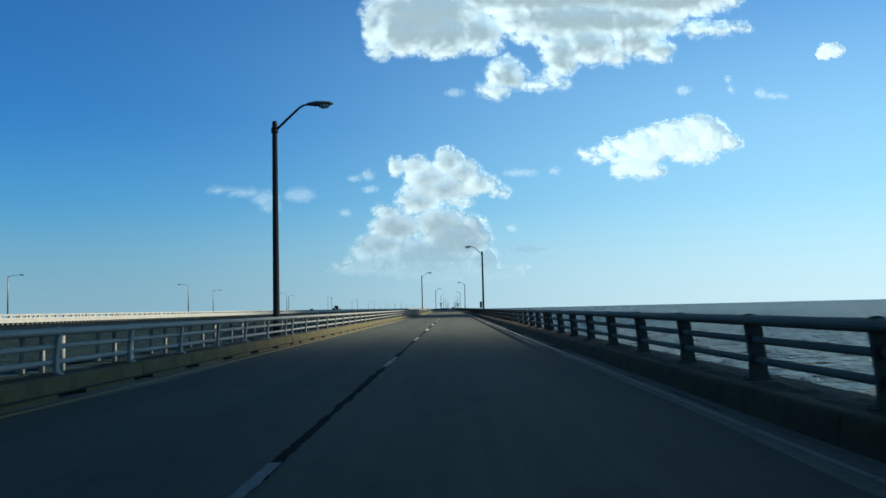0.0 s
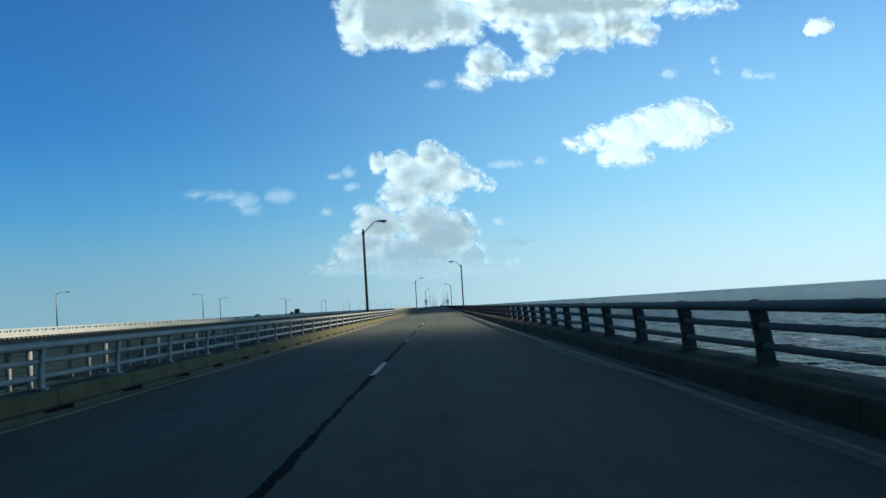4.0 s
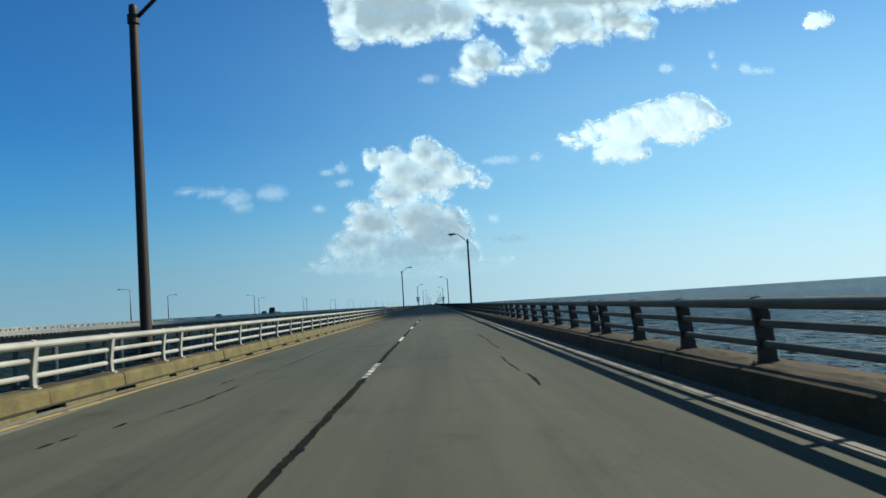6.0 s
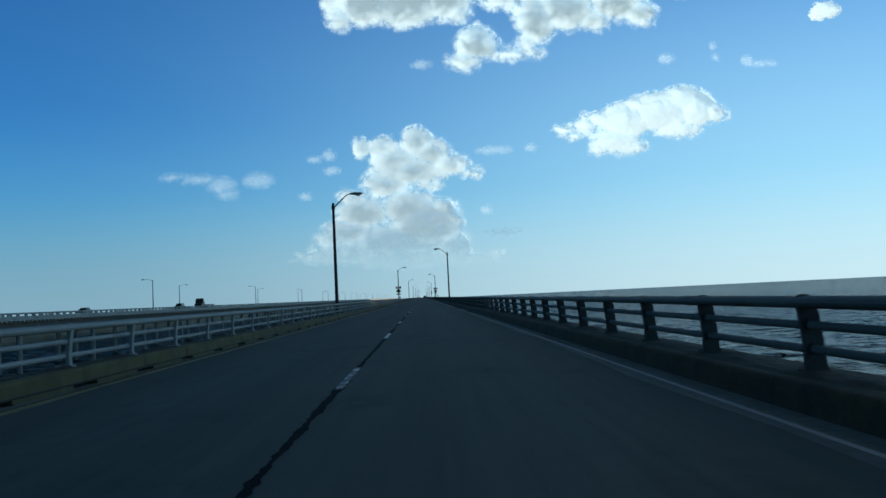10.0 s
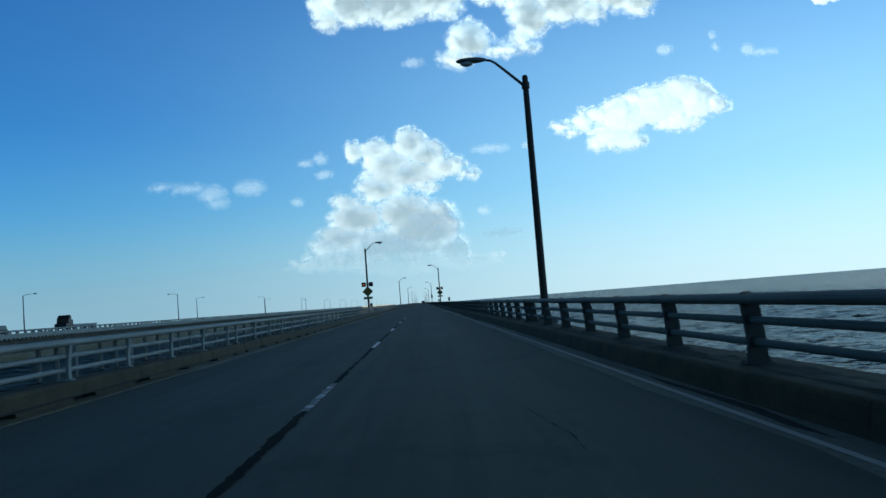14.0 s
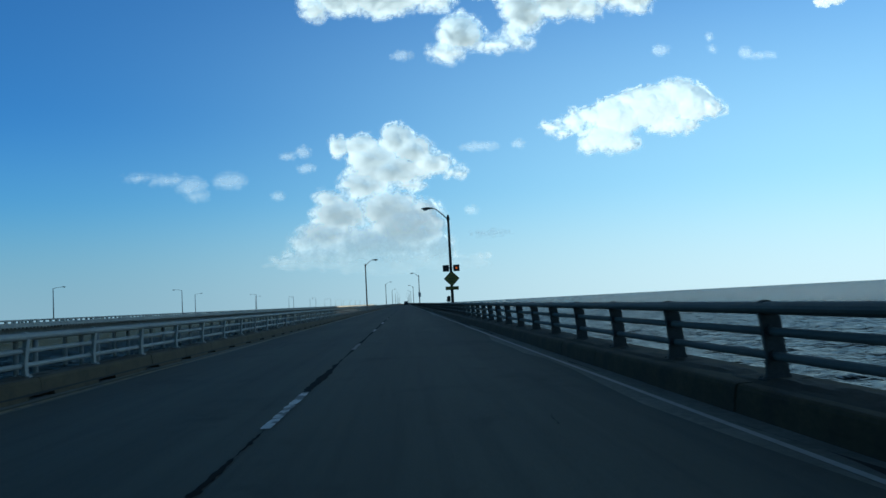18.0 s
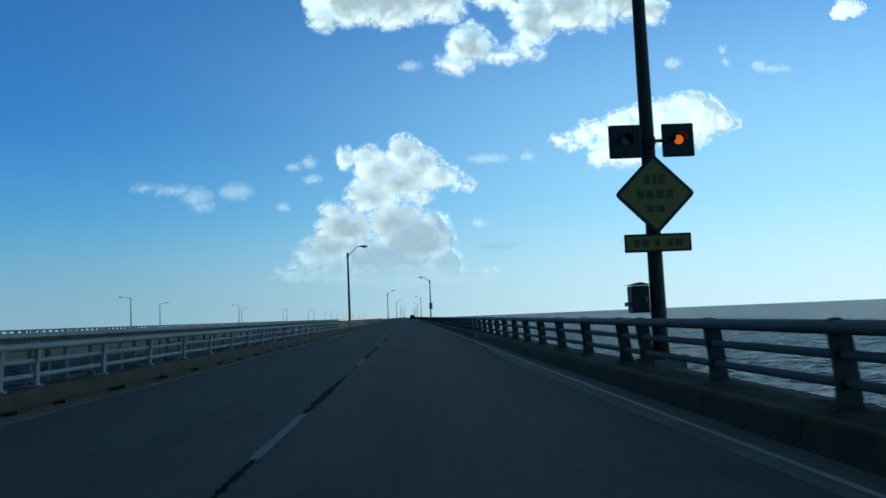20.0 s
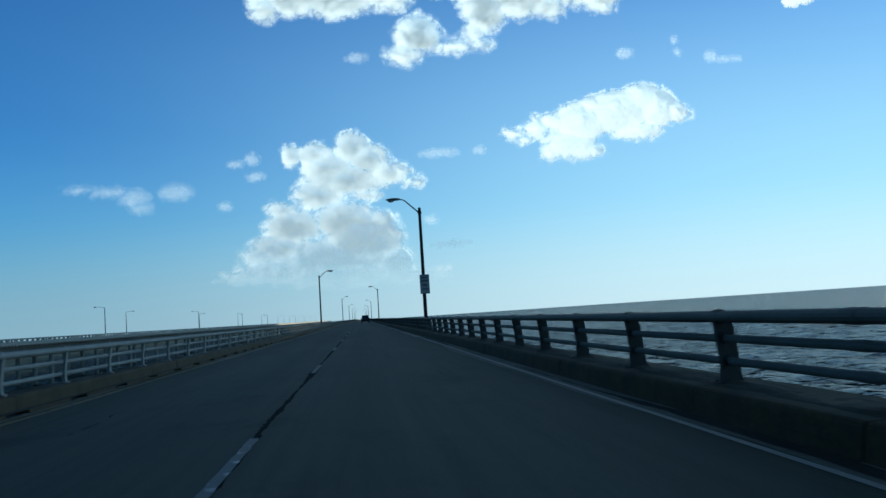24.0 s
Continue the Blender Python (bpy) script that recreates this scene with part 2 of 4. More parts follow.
def make_cloud(name, most, thin_light, thick_light):
    """White vapour with an added glow: thin rims let the sun through, the thick heart scatters it back; "vapour" is how
    dense, "deep" how thick, with shade put in.
    """
    m, n, l, b = material(name)
    n.remove(b)
    at, deep = n.new("ShaderNodeAttribute"), n.new("ShaderNodeAttribute")
    at.attribute_name, deep.attribute_name = "vapour", "deep"
    puff = fractal(n, l, 0.035, 6, 0.62)
    k = n.new("ShaderNodeMath")
    k.operation = "MULTIPLY_ADD"
    l.new(puff, k.inputs[0])
    k.inputs[1].default_value = 0.16
    l.new(at.outputs["Fac"], k.inputs[2])
    r = n.new("ShaderNodeMapRange")
    r.interpolation_type = "SMOOTHSTEP"
    l.new(k.outputs[0], r.inputs[0])
    r.inputs[1].default_value, r.inputs[2].default_value, r.inputs[4].default_value = 0.0, 1.0, most
    bp = n.new("ShaderNodeBump")
    bp.inputs["Strength"].default_value, bp.inputs["Distance"].default_value = 0.12, 8
    l.new(puff, bp.inputs["Height"])
    d, tr, tp = n.new("ShaderNodeBsdfDiffuse"), n.new("ShaderNodeBsdfTranslucent"), n.new("ShaderNodeBsdfTransparent")
    for s in (d, tr):
        s.inputs["Color"].default_value = (0.80, 0.92, 0.99, 1)
        l.new(bp.outputs[0], s.inputs["Normal"])
    mx, out = n.new("ShaderNodeMixShader"), n.new("ShaderNodeMixShader")
    thick = n.new("ShaderNodeMapRange")          # deep vapour lets less light through
    l.new(deep.outputs["Fac"], thick.inputs[0])
    for i, v in zip((1, 2, 3, 4), (0.0, 1.0, thin_light, thick_light)):
        thick.inputs[i].default_value = v
    l.new(thick.outputs[0], mx.inputs[0])
    l.new(d.outputs[0], mx.inputs[1])
    l.new(tr.outputs[0], mx.inputs[2])
    l.new(r.outputs[0], out.inputs[0])
    l.new(tp.outputs[0], out.inputs[1])
    # even bluish glow added to the vapour, in place of light scattered inside it
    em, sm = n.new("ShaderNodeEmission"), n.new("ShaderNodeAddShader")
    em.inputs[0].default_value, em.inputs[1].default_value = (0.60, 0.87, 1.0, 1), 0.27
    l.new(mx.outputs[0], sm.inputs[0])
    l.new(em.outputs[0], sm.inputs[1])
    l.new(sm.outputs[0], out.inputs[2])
    l.new(out.outputs[0], n["Material Output"].inputs[0])
    return m


def glowing(name, colour, strength):
    m, n, l, b = material(name)
    b.inputs["Base Color"].default_value = (*colour, 1)
    b.inputs["Emission Color"].default_value = (*colour, 1)
    b.inputs["Emission Strength"].default_value = strength
    return m


ASPHALT = make_asphalt()
TAR = surface("crack_sealant", ((0.007, 0.008, 0.007), (0.022, 0.023, 0.020)), 1.5, 30, 0.95, bump=0.3, step=0.004, spec=0.05)
WHITE_PAINT = make_paint("white_road_paint", (0.688, 0.688, 0.656), 0.66)
EDGE_PAINT = make_paint("worn_white_edge_paint", (0.240, 0.240, 0.228), 0.74)
FLAKED_PAINT = make_paint("flaked_white_road_paint", (0.56, 0.56, 0.53), 0.53)
FRESH_PAINT = make_paint("white_edge_paint", (0.40, 0.40, 0.385), 1.05)
YELLOW_PAINT = make_paint("yellow_road_paint", (0.42, 0.31, 0.115), 0.70)
FADED_PAINT = make_paint("faded_yellow_road_paint", (0.320, 0.255, 0.125), 0.60)
KERB = make_kerb()
# right kerb: darker and browner than the left one
BROWN_KERB = surface("dark_brown_kerb_concrete", ((0.036, 0.025, 0.011), (0.134, 0.093, 0.043)), 1.1, 22, 0.9, bump=0.6, step=0.01)
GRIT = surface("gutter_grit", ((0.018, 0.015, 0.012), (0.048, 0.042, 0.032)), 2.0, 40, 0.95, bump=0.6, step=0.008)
STAIN = surface("ochre_gutter_grime", ((0.085, 0.066, 0.028), (0.185, 0.145, 0.068)), 1.7, 30, 0.95, bump=0.5, step=0.006)
DIRT = surface("windblown_dirt", ((0.027, 0.021, 0.010), (0.074, 0.054, 0.027)), 1.6, 30, 0.95, bump=0.6, step=0.01)
CONCRETE = surface("bridge_concrete", ((0.160, 0.152, 0.128), (0.264, 0.256, 0.224)), 0.5, 12, 0.85, bump=0.3, step=0.02)
PALE_CONCRETE = surface("pale_precast_concrete", ((0.46, 0.44, 0.375), (0.60, 0.575, 0.505)), 0.4, 10, 0.8, bump=0.3, step=0.02)
COLUMN = surface("weathered_column_concrete", ((0.27, 0.26, 0.225), (0.42, 0.405, 0.36)), 0.5, 12, 0.85, bump=0.3, step=0.02)
DARK = surface("near_black", ((0.010, 0.010, 0.009), (0.028, 0.026, 0.022)), 2, 20, 0.8)
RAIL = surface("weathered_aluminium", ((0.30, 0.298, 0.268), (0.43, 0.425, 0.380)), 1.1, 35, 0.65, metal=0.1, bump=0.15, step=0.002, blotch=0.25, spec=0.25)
# right railing: aluminium darkened, its backlit side's shade put into the colour
SHADED_RAIL = surface("shade_darkened_aluminium", ((0.125, 0.128, 0.116), (0.205, 0.208, 0.190)), 1.1, 35, 0.7, metal=0.1, bump=0.2, step=0.002, blotch=0.3, spec=0.2)
SHADED_POST = surface("shade_darkened_cast_metal", ((0.060, 0.056, 0.050), (0.120, 0.112, 0.100)), 3, 30, 0.75, bump=0.3, step=0.003, spec=0.2)
POLE = surface("bronze_brown_steel", ((0.042, 0.029, 0.023), (0.078, 0.054, 0.042)), 0.9, 30, 0.6, metal=0.2, bump=0.15, step=0.002)
GREY_POLE = surface("grey_galvanised_steel", ((0.22, 0.23, 0.24), (0.34, 0.35, 0.36)), 0.9, 30, 0.5, metal=0.3, bump=0.1, step=0.002)
LAMP_GREY = surface("dull_grey_casting", ((0.14, 0.14, 0.13), (0.24, 0.24, 0.22)), 3, 30, 0.55, metal=0.4, bump=0.1, step=0.002)
BOWL = surface("frosted_lamp_bowl", ((0.45, 0.46, 0.44), (0.58, 0.60, 0.56)), 6, 40, 0.3, bump=0.05)
SIGN_YELLOW = surface("dulled_yellow_sign_sheeting", ((0.27, 0.185, 0.03), (0.34, 0.235, 0.04)), 2, 30, 0.5, bump=0.05, blotch=0.15)
SIGN_INK = surface("faded_sign_lettering", ((0.10, 0.075, 0.022), (0.15, 0.11, 0.03)), 3, 30, 0.5, bump=0.05)
SIGN_BLACK = surface("black_sign_paint", ((0.012, 0.012, 0.012), (0.022, 0.022, 0.022)), 3, 30, 0.5, bump=0.05)
SIGN_GREEN = surface("green_sign_sheeting", ((0.015, 0.10, 0.055), (0.02, 0.13, 0.07)), 3, 30, 0.5, bump=0.05, blotch=0.15)
SIGN_WHITE = surface("white_sign_sheeting", ((0.36, 0.37, 0.35), (0.46, 0.47, 0.44)), 3, 30, 0.5, bump=0.05, blotch=0.15)
SIGN_GREY = surface("weathered_grey_lettering", ((0.16, 0.16, 0.155), (0.24, 0.24, 0.23)), 3, 30, 0.5, bump=0.05)
RUST_RED = surface("faded_red_enamel", ((0.22, 0.075, 0.045), (0.32, 0.11, 0.065)), 4, 30, 0.6, bump=0.1)
AMBER = glowing("lit_amber_lens", (1.0, 0.20, 0.03), 0.42)
AMBER_OFF = surface("dark_amber_lens", ((0.14, 0.09, 0.06), (0.24, 0.17, 0.11)), 6, 40, 0.25, bump=0.0)
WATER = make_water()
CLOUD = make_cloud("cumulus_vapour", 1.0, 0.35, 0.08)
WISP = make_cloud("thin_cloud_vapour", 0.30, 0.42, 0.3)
CAR_DARK = surface("dark_car_paint", ((0.016, 0.017, 0.020), (0.022, 0.024, 0.028)), 2, 40, 0.3, metal=0.4, bump=0.0, blotch=0.1)
CAR_SILVER = surface("silver_car_paint", ((0.38, 0.38, 0.38), (0.45, 0.45, 0.45)), 2, 40, 0.3, metal=0.6, bump=0.0, blotch=0.1)
GLASS_DARK = surface("tinted_car_glass", ((0.012, 0.014, 0.016), (0.018, 0.020, 0.022)), 2, 40, 0.08, bump=0.0, blotch=0.1)
RUBBER = surface("tyre_rubber", ((0.014, 0.014, 0.014), (0.024, 0.024, 0.024)), 6, 40, 0.85)
RED_LENS = surface("red_tail_lens", ((0.25, 0.012, 0.010), (0.35, 0.02, 0.015)), 6, 40, 0.25, bump=0.0)


# ---- mesh helpers ----
def part(name, bm, mat, parent=None, label="", smooth=False):
    me = bpy.data.meshes.new(name)
    bm.to_mesh(me)
    bm.free()
    me.materials.append(mat)
    if smooth:
        for p in me.polygons:
            p.use_smooth = True
    ob = new(name, me)
    ob.parent = parent
    if label:
        tagged(ob, label=label)
    return ob


def share(name, me, m, parent):
    """Another object on the same mesh."""
    ob = new(name, me)
    ob.parent = parent
    ob.matrix_basis = m
    return ob


def empty(name, m, label, category, group="", kind=""):
    ob = new(name)
    ob.matrix_basis = m
    return tagged(ob, label, category, group, kind)


def box(bm, x0, x1, y0, y1, z0, z1, bevel=0.0):
    vs = bmesh.ops.create_cube(bm, size=1)["verts"]
    for v in vs:
        v.co = Vector(((x0 + x1) / 2 + v.co.x * (x1 - x0), (y0 + y1) / 2 + v.co.y * (y1 - y0), (z0 + z1) / 2 + v.co.z * (z1 - z0)))
    if bevel:
        es = list({e for v in vs for e in v.link_edges})
        bmesh.ops.bevel(bm, geom=es, offset=bevel, segments=2, affect="EDGES", profile=0.5)
    return bm


def prism(bm, outline, axis, a, b):
    """A solid from a closed outline, drawn out along an axis (0 x, 1 y, 2 z) from a to b."""
    def at(p, q):
        c = list(p)
        c.insert(axis, q)
        return c
    lo = [bm.verts.new(at(p, a)) for p in outline]
    hi = [bm.verts.new(at(p, b)) for p in outline]
    k = len(outline)
    faces = [bm.faces.new(lo), bm.faces.new(hi)] + [bm.faces.new((lo[i], lo[(i + 1) % k], hi[(i + 1) % k], hi[i])) for i in range(k)]
    bmesh.ops.recalc_face_normals(bm, faces=faces)
    return bm


def tube(bm, points, radii, sides=12):
    """A round tube through points, closed at both ends."""
    rings = []
    for i, p in enumerate(points):
        a, b = Vector(points[max(i - 1, 0)]), Vector(points[min(i + 1, len(points) - 1)])
        q = (b - a).to_track_quat("Z", "Y")
        r = radii[i] if isinstance(radii, (list, tuple)) else radii
        rings.append([bm.verts.new(Vector(p) + q @ Vector((r * math.cos(2 * math.pi * s / sides), r * math.sin(2 * math.pi * s / sides), 0))) for s in range(sides)])
    for r0, r1 in zip(rings, rings[1:]):
        for s in range(sides):
            bm.faces.new((r0[s], r0[(s + 1) % sides], r1[(s + 1) % sides], r1[s]))
    bm.faces.new(rings[0][::-1])
    bm.faces.new(rings[-1])
    return bm


def grid_mesh(name, xs, ys, height, mat):
    """A sheet over the lines xs, ys with the height given by a function of arrays."""
    gx, gy = np.meshgrid(np.array(xs), np.array(ys))
    gz = height(gx, gy)
    co = np.stack([gx, gy, gz], -1).reshape(-1, 3)
    nx, ny = len(xs), len(ys)
    i = np.arange(nx * ny).reshape(ny, nx)
    quads = np.stack([i[:-1, :-1], i[:-1, 1:], i[1:, 1:], i[1:, :-1]], -1).reshape(-1, 4)
    me = bpy.data.meshes.new(name)
    me.from_pydata(co.tolist(), [], quads.tolist())
    me.materials.append(mat)
    return me


def lattice(x, y, seed):
    """Smooth gradient noise of arrays, about 0 to 1."""
    xi, yi = np.floor(x).astype(np.int64), np.floor(y).astype(np.int64)
    fx, fy = x - xi, y - yi
    ux, uy = fx ** 3 * (fx * (fx * 6 - 15) + 10), fy ** 3 * (fy * (fy * 6 - 15) + 10)

    def g(a, b, dx, dy):
        n = (a * 374761393 + b * 668265263 + seed * 974634777) & 0xFFFFFFFF
        n = ((n ^ (n >> 13)) * 1274126177) & 0xFFFFFFFF
        t = ((n ^ (n >> 16)) & 0xFFFF) * (2 * math.pi / 65536)
        return np.cos(t) * dx + np.sin(t) * dy
    v = (g(xi, yi, fx, fy) * (1 - ux) + g(xi + 1, yi, fx - 1, fy) * ux) * (1 - uy) + (g(xi, yi + 1, fx, fy - 1) * (1 - ux) + g(xi + 1, yi + 1, fx - 1, fy - 1) * ux) * uy
    return 0.5 + 0.7 * v


def fbm(x, y, seed, octaves=6, gain=0.55):
    total, amp, norm = 0, 1.0, 0
    for o in range(octaves):
        total, norm = total + amp * lattice(x * 2 ** o + 17.3 * o, y * 2 ** o - 9.1 * o, seed + o), norm + amp
        amp *= gain
    return total / norm


# ---- the plan of the bridge ----
WATER_Z = -8.5
START, END, NEAR_END = -42.8, 1740.0, 800.0      # the deck's ends along y; rails past NEAR_END are simpler
GROUP = 68.58                                    # from one expansion joint to the next, three spans
JOINT_GAP = 1.1                                  # between the two posts at an expansion joint
POST_GAP = (GROUP - JOINT_GAP) / 26
JOINT = 27.34                                    # one of the joints of the railings, close to a lamp
KERB_L, KERB_R = -3.974, 4.06
POST_L, POST_R = -4.26, 4.44
LAMP_L, LAMP_R = -4.70, 4.935
KERB_Z_L, KERB_Z_R = 0.268, 0.225
LAMP_Z = 0.287

# sea: one sheet to the horizon, finer near the two bridges
xs = np.concatenate([np.linspace(-4900, -400, 16), np.arange(-380, -71, 2.6), np.arange(-70, 160, 1.6), np.linspace(170, 500, 45), np.linspace(560, 4900, 20)])
ys = np.concatenate([np.linspace(-2500, -60, 8), np.arange(-40, 900, 1.8), np.linspace(910, 1800, 90), np.linspace(1900, 5500, 20)])


def sea_height(x, y):
    near = np.exp(-np.maximum(np.abs(x + 90) - 260, 0) / 150)
    return WATER_Z + near * (0.8 * (fbm(x / 9, y / 14, 5, 4) - 0.5) + 0.9 * (fbm(x / 3.6, y / 5.0, 11, 2) - 0.5) + 1.2 * np.clip(-x / 60 - 1, 0, 1) * (fbm(x / 7, y / 9, 23, 3) - 0.5))


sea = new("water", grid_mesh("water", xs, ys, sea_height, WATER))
for p in sea.data.polygons:
    p.use_smooth = True
tagged(sea, "choppy blue-grey sea reaching to the horizon", "sea", kind="structure")

# deck, road surface
bm = bmesh.new()
prism(bm, [(-4.45, -0.02), (-4.45, -0.45), (-4.1, -0.6), (4.3, -0.6), (4.8, -0.45), (4.8, -0.02)], 1, START, END)
tagged(part("bridge_deck", bm, CONCRETE), "concrete deck slab of the trestle bridge", "bridge deck", kind="structure")
road = new("road", grid_mesh("road", np.linspace(KERB_L - 0.02, KERB_R + 0.02, 9), np.arange(START, END + 1, 4.0),
                             lambda x, y: 0.012 * (fbm(x / 2.5, y / 9, 3, 3) - 0.5) - 0.0015 * x * x, ASPHALT))
tagged(road, "worn grey asphalt roadway with sealed cracks", "road", kind="structure")


def road_z(x, y):
    return float(0.012 * (fbm(np.array([x / 2.5]), np.array([y / 9.0]), 3, 3)[0] - 0.5) - 0.0015 * x * x)


def ribbon(name, centre, width, y0, y1, step, mat, lift, parent=None):
    """A strip laid on the road: centre and width are functions of y."""
    n = max(int((y1 - y0) / step), 1)
    co, faces = [], []
    for i in range(n + 1):
        y = y0 + (y1 - y0) * i / n
        c, w = centre(y), width(y)
        for x in (c - w / 2, c + w / 2):
            co.append((x, y, road_surface(x, y) + lift))
        if i:
            k = 2 * i
            faces.append((k - 2, k - 1, k + 1, k))
    me = bpy.data.meshes.new(name)
    me.from_pydata(co, [], faces)
    me.materials.append(mat)
    ob = new(name, me)
    ob.parent = parent
    return ob


ROAD_X = np.linspace(KERB_L - 0.02, KERB_R + 0.02, 9)


def road_surface(x, y):
    """Height of the road's sheet, as its quads lie."""
    i = min(max(int(np.searchsorted(ROAD_X, x)) - 1, 0), 7)
    j = math.floor((y - START) / 4.0)
    fx, fy = (x - ROAD_X[i]) / (ROAD_X[i + 1] - ROAD_X[i]), (y - START) / 4.0 - j
    z = [[corner_z(i + a, j + b) for b in (0, 1)] for a in (0, 1)]
    return (z[0][0] * (1 - fx) + z[1][0] * fx) * (1 - fy) + (z[0][1] * (1 - fx) + z[1][1] * fx) * fy


CORNERS = {}


def corner_z(i, j):
    if (i, j) not in CORNERS:
        CORNERS[i, j] = road_z(ROAD_X[i], START + 4.0 * j)
    return CORNERS[i, j]


rnd = random.Random(7)
ribbon("worn_edge_line", lambda y: 3.76 + 0.01 * math.sin(y / 7), lambda y: 0.065, START, 250, 2.0, EDGE_PAINT, 0.006, road)
ribbon("edge_line", lambda y: 3.76 + 0.01 * math.sin(y / 7), lambda y: 0.065, 250, END, 2.0, FRESH_PAINT, 0.006, road)
ribbon("yellow_edge_line", lambda y: -3.668 + 0.012 * math.sin(y / 9), lambda y: 0.125, START, 330, 2.0, YELLOW_PAINT, 0.006, road)
ribbon("faded_edge_line", lambda y: -3.668 + 0.012 * math.sin(y / 9), lambda y: 0.105, 330, END, 2.0, FADED_PAINT, 0.006, road)
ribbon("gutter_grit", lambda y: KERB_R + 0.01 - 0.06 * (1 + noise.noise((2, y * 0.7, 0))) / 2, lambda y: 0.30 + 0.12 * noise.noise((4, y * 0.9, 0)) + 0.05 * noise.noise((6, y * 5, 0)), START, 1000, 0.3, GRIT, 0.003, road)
ribbon("gutter_grit", lambda y: KERB_L + 0.11, lambda y: 0.33 + 0.05 * noise.noise((8, y * 0.9, 0)) + 0.03 * noise.noise((1, y * 5, 0)), START, 1000, 0.3, STAIN, 0.003, road)
# the sealed seam between the lanes, of uneven width
ribbon("sealed_seam", lambda y: 0.012 * noise.noise((0, y * 0.35, 0)) + 0.022 * noise.noise((0, y * 1.8, 0)) + 0.018 * noise.noise((0, y * 9, 0)),
              lambda y: max(0.004, 0.088 - 0.00003 * y + (0.06 + 0.0001 * y) * noise.noise((3, y * 0.2, 0)) + 0.05 * noise.noise((9, y * 1.6, 0)) + 0.05 * noise.noise((5, y * 7, 0))), START, 640, 0.06, TAR, 0.005, road)
ribbon("sealed_seam", lambda y: 0.0, lambda y: 0.06, 640, 1000, 2.0, TAR, 0.005, road)
# lane dashes, ten feet in every forty; the painter's spacing drifts a little
DASH = 12.192
for k in range(-16, 78):
    y0 = 160.2 + DASH * k
    y0 += float(np.interp(y0, (14, 136, 200, 306, 355, 428, 526, 600), (1.1, 0.1, 0.1, -1.0, -0.1, -0.3, 1.0, 0.9))) + rnd.uniform(-0.1, 0.1)
    ribbon("lane_dash", lambda y: 0.012 * noise.noise((k, y * 2.5, 0)), lambda y: 0.095 + 0.035 * noise.noise((k, y * 4.5, 7)), y0, y0 + 3.0, 0.1, WHITE_PAINT if y0 < 425 else FLAKED_PAINT, 0.009, road)


def crack(x, y, length, wander, width, slant=0.0, lift=0.007):
    """A jagged, broken crack: a random walk along the road whose width jumps, with gaps."""
    co, faces, v, off, drift, last = [], [], y, 0.0, 0.0, False
    while v < y + length:
        ease = min(1, 5 * (v - y) / length + 0.25, 5 * (y + length - v) / length + 0.25)
        w = 0.58 * width * ease * rnd.choice((0.25, 0.4, 0.6, 0.8, 1.2))
        c = x + slant * (v - y) + off
        for q in (c - w / 2, c + w / 2):
            co.append((q, v, road_surface(q, v) + lift))
        k = len(co)
        if last:
            faces.append((k - 4, k - 3, k - 1, k - 2))
        last = rnd.random() > 0.12
        drift = 0.35 * drift + rnd.uniform(-1, 1) * wander * 0.2
        off = 0.93 * off + drift
        v += rnd.uniform(0.06, 0.22)
    me = bpy.data.meshes.new("sealed_crack")
    me.from_pydata(co, [], faces)
    me.materials.append(TAR)
    new("sealed_crack", me).parent = road


def crack_run(x, y, end, width, drift=0.0):
    """A broken line of cracks along a wheel track."""
    while y < end:
        n = rnd.uniform(0.5, 3.2)
        crack(x + rnd.uniform(-0.12, 0.12), y, n, rnd.uniform(0.05, 0.16), width * rnd.uniform(0.6, 1.3), drift + rnd.uniform(-0.06, 0.06))
        if rnd.random() < 0.4:
            crack(x + rnd.uniform(-0.3, 0.3), y + 0.3 * n, rnd.uniform(0.3, 1.0), 0.08, width * 0.8, rnd.uniform(-0.3, 0.3))
        y += n + rnd.uniform(0.2, 1.6)


crack(-2.06, 30.5, 1.0, 0.05, 0.06)
crack(-2.07, 32.3, 1.1, 0.05, 0.09)
crack(-2.05, 33.2, 1.6, 0.05, 0.06, 0.06)
crack(-1.45, 35.0, 0.35, 0.10, 0.16)
crack(0.17, 34.7, 0.4, 0.05, 0.05, 0.2)
crack(-1.36, 58.1, 1.3, 0.04, 0.06, 0.06)
crack(-0.74, 59.8, 3.4, 0.12, 0.10, -0.03)
crack(-1.19, 66.0, 0.5, 0.06, 0.12)
crack(-2.07, 69.0, 1.6, 0.08, 0.06)
crack(2.45, 65.4, 1.2, 0.06, 0.09)
crack_run(2.45, 68.0, 74, 0.05)
crack_run(2.9, 76, 90, 0.03, 0.02)
crack(-2.5, 155.3, 0.8, 0.04, 0.07, 0.02)
crack(-2.26, 156.4, 0.55, 0.06, 0.10)
crack(-2.08, 157.4, 1.3, 0.04, 0.06, 0.09)
crack(-1.96, 158.6, 2.2, 0.05, 0.09, 0.02)
crack(-2.3, 160.9, 1.2, 0.14, 0.07, -0.1)
crack(-1.98, 162.6, 13.0, 0.05, 0.05, 0.011)
crack(2.36, 157.6, 2.0, 0.06, 0.09)
crack(2.30, 160.0, 3.8, 0.06, 0.06)
crack(2.48, 165.5, 9.5, 0.05, 0.07)
crack(-2.22, 181.3, 3.9, 0.06, 0.07, -0.02)
crack(-1.95, 183.4, 1.0, 0.06, 0.08)
crack(-1.93, 184.2, 0.8, 0.10, 0.09)
crack_run(-1.98, 185.4, 191, 0.08)
crack_run(2.40, 183.8, 198, 0.05)
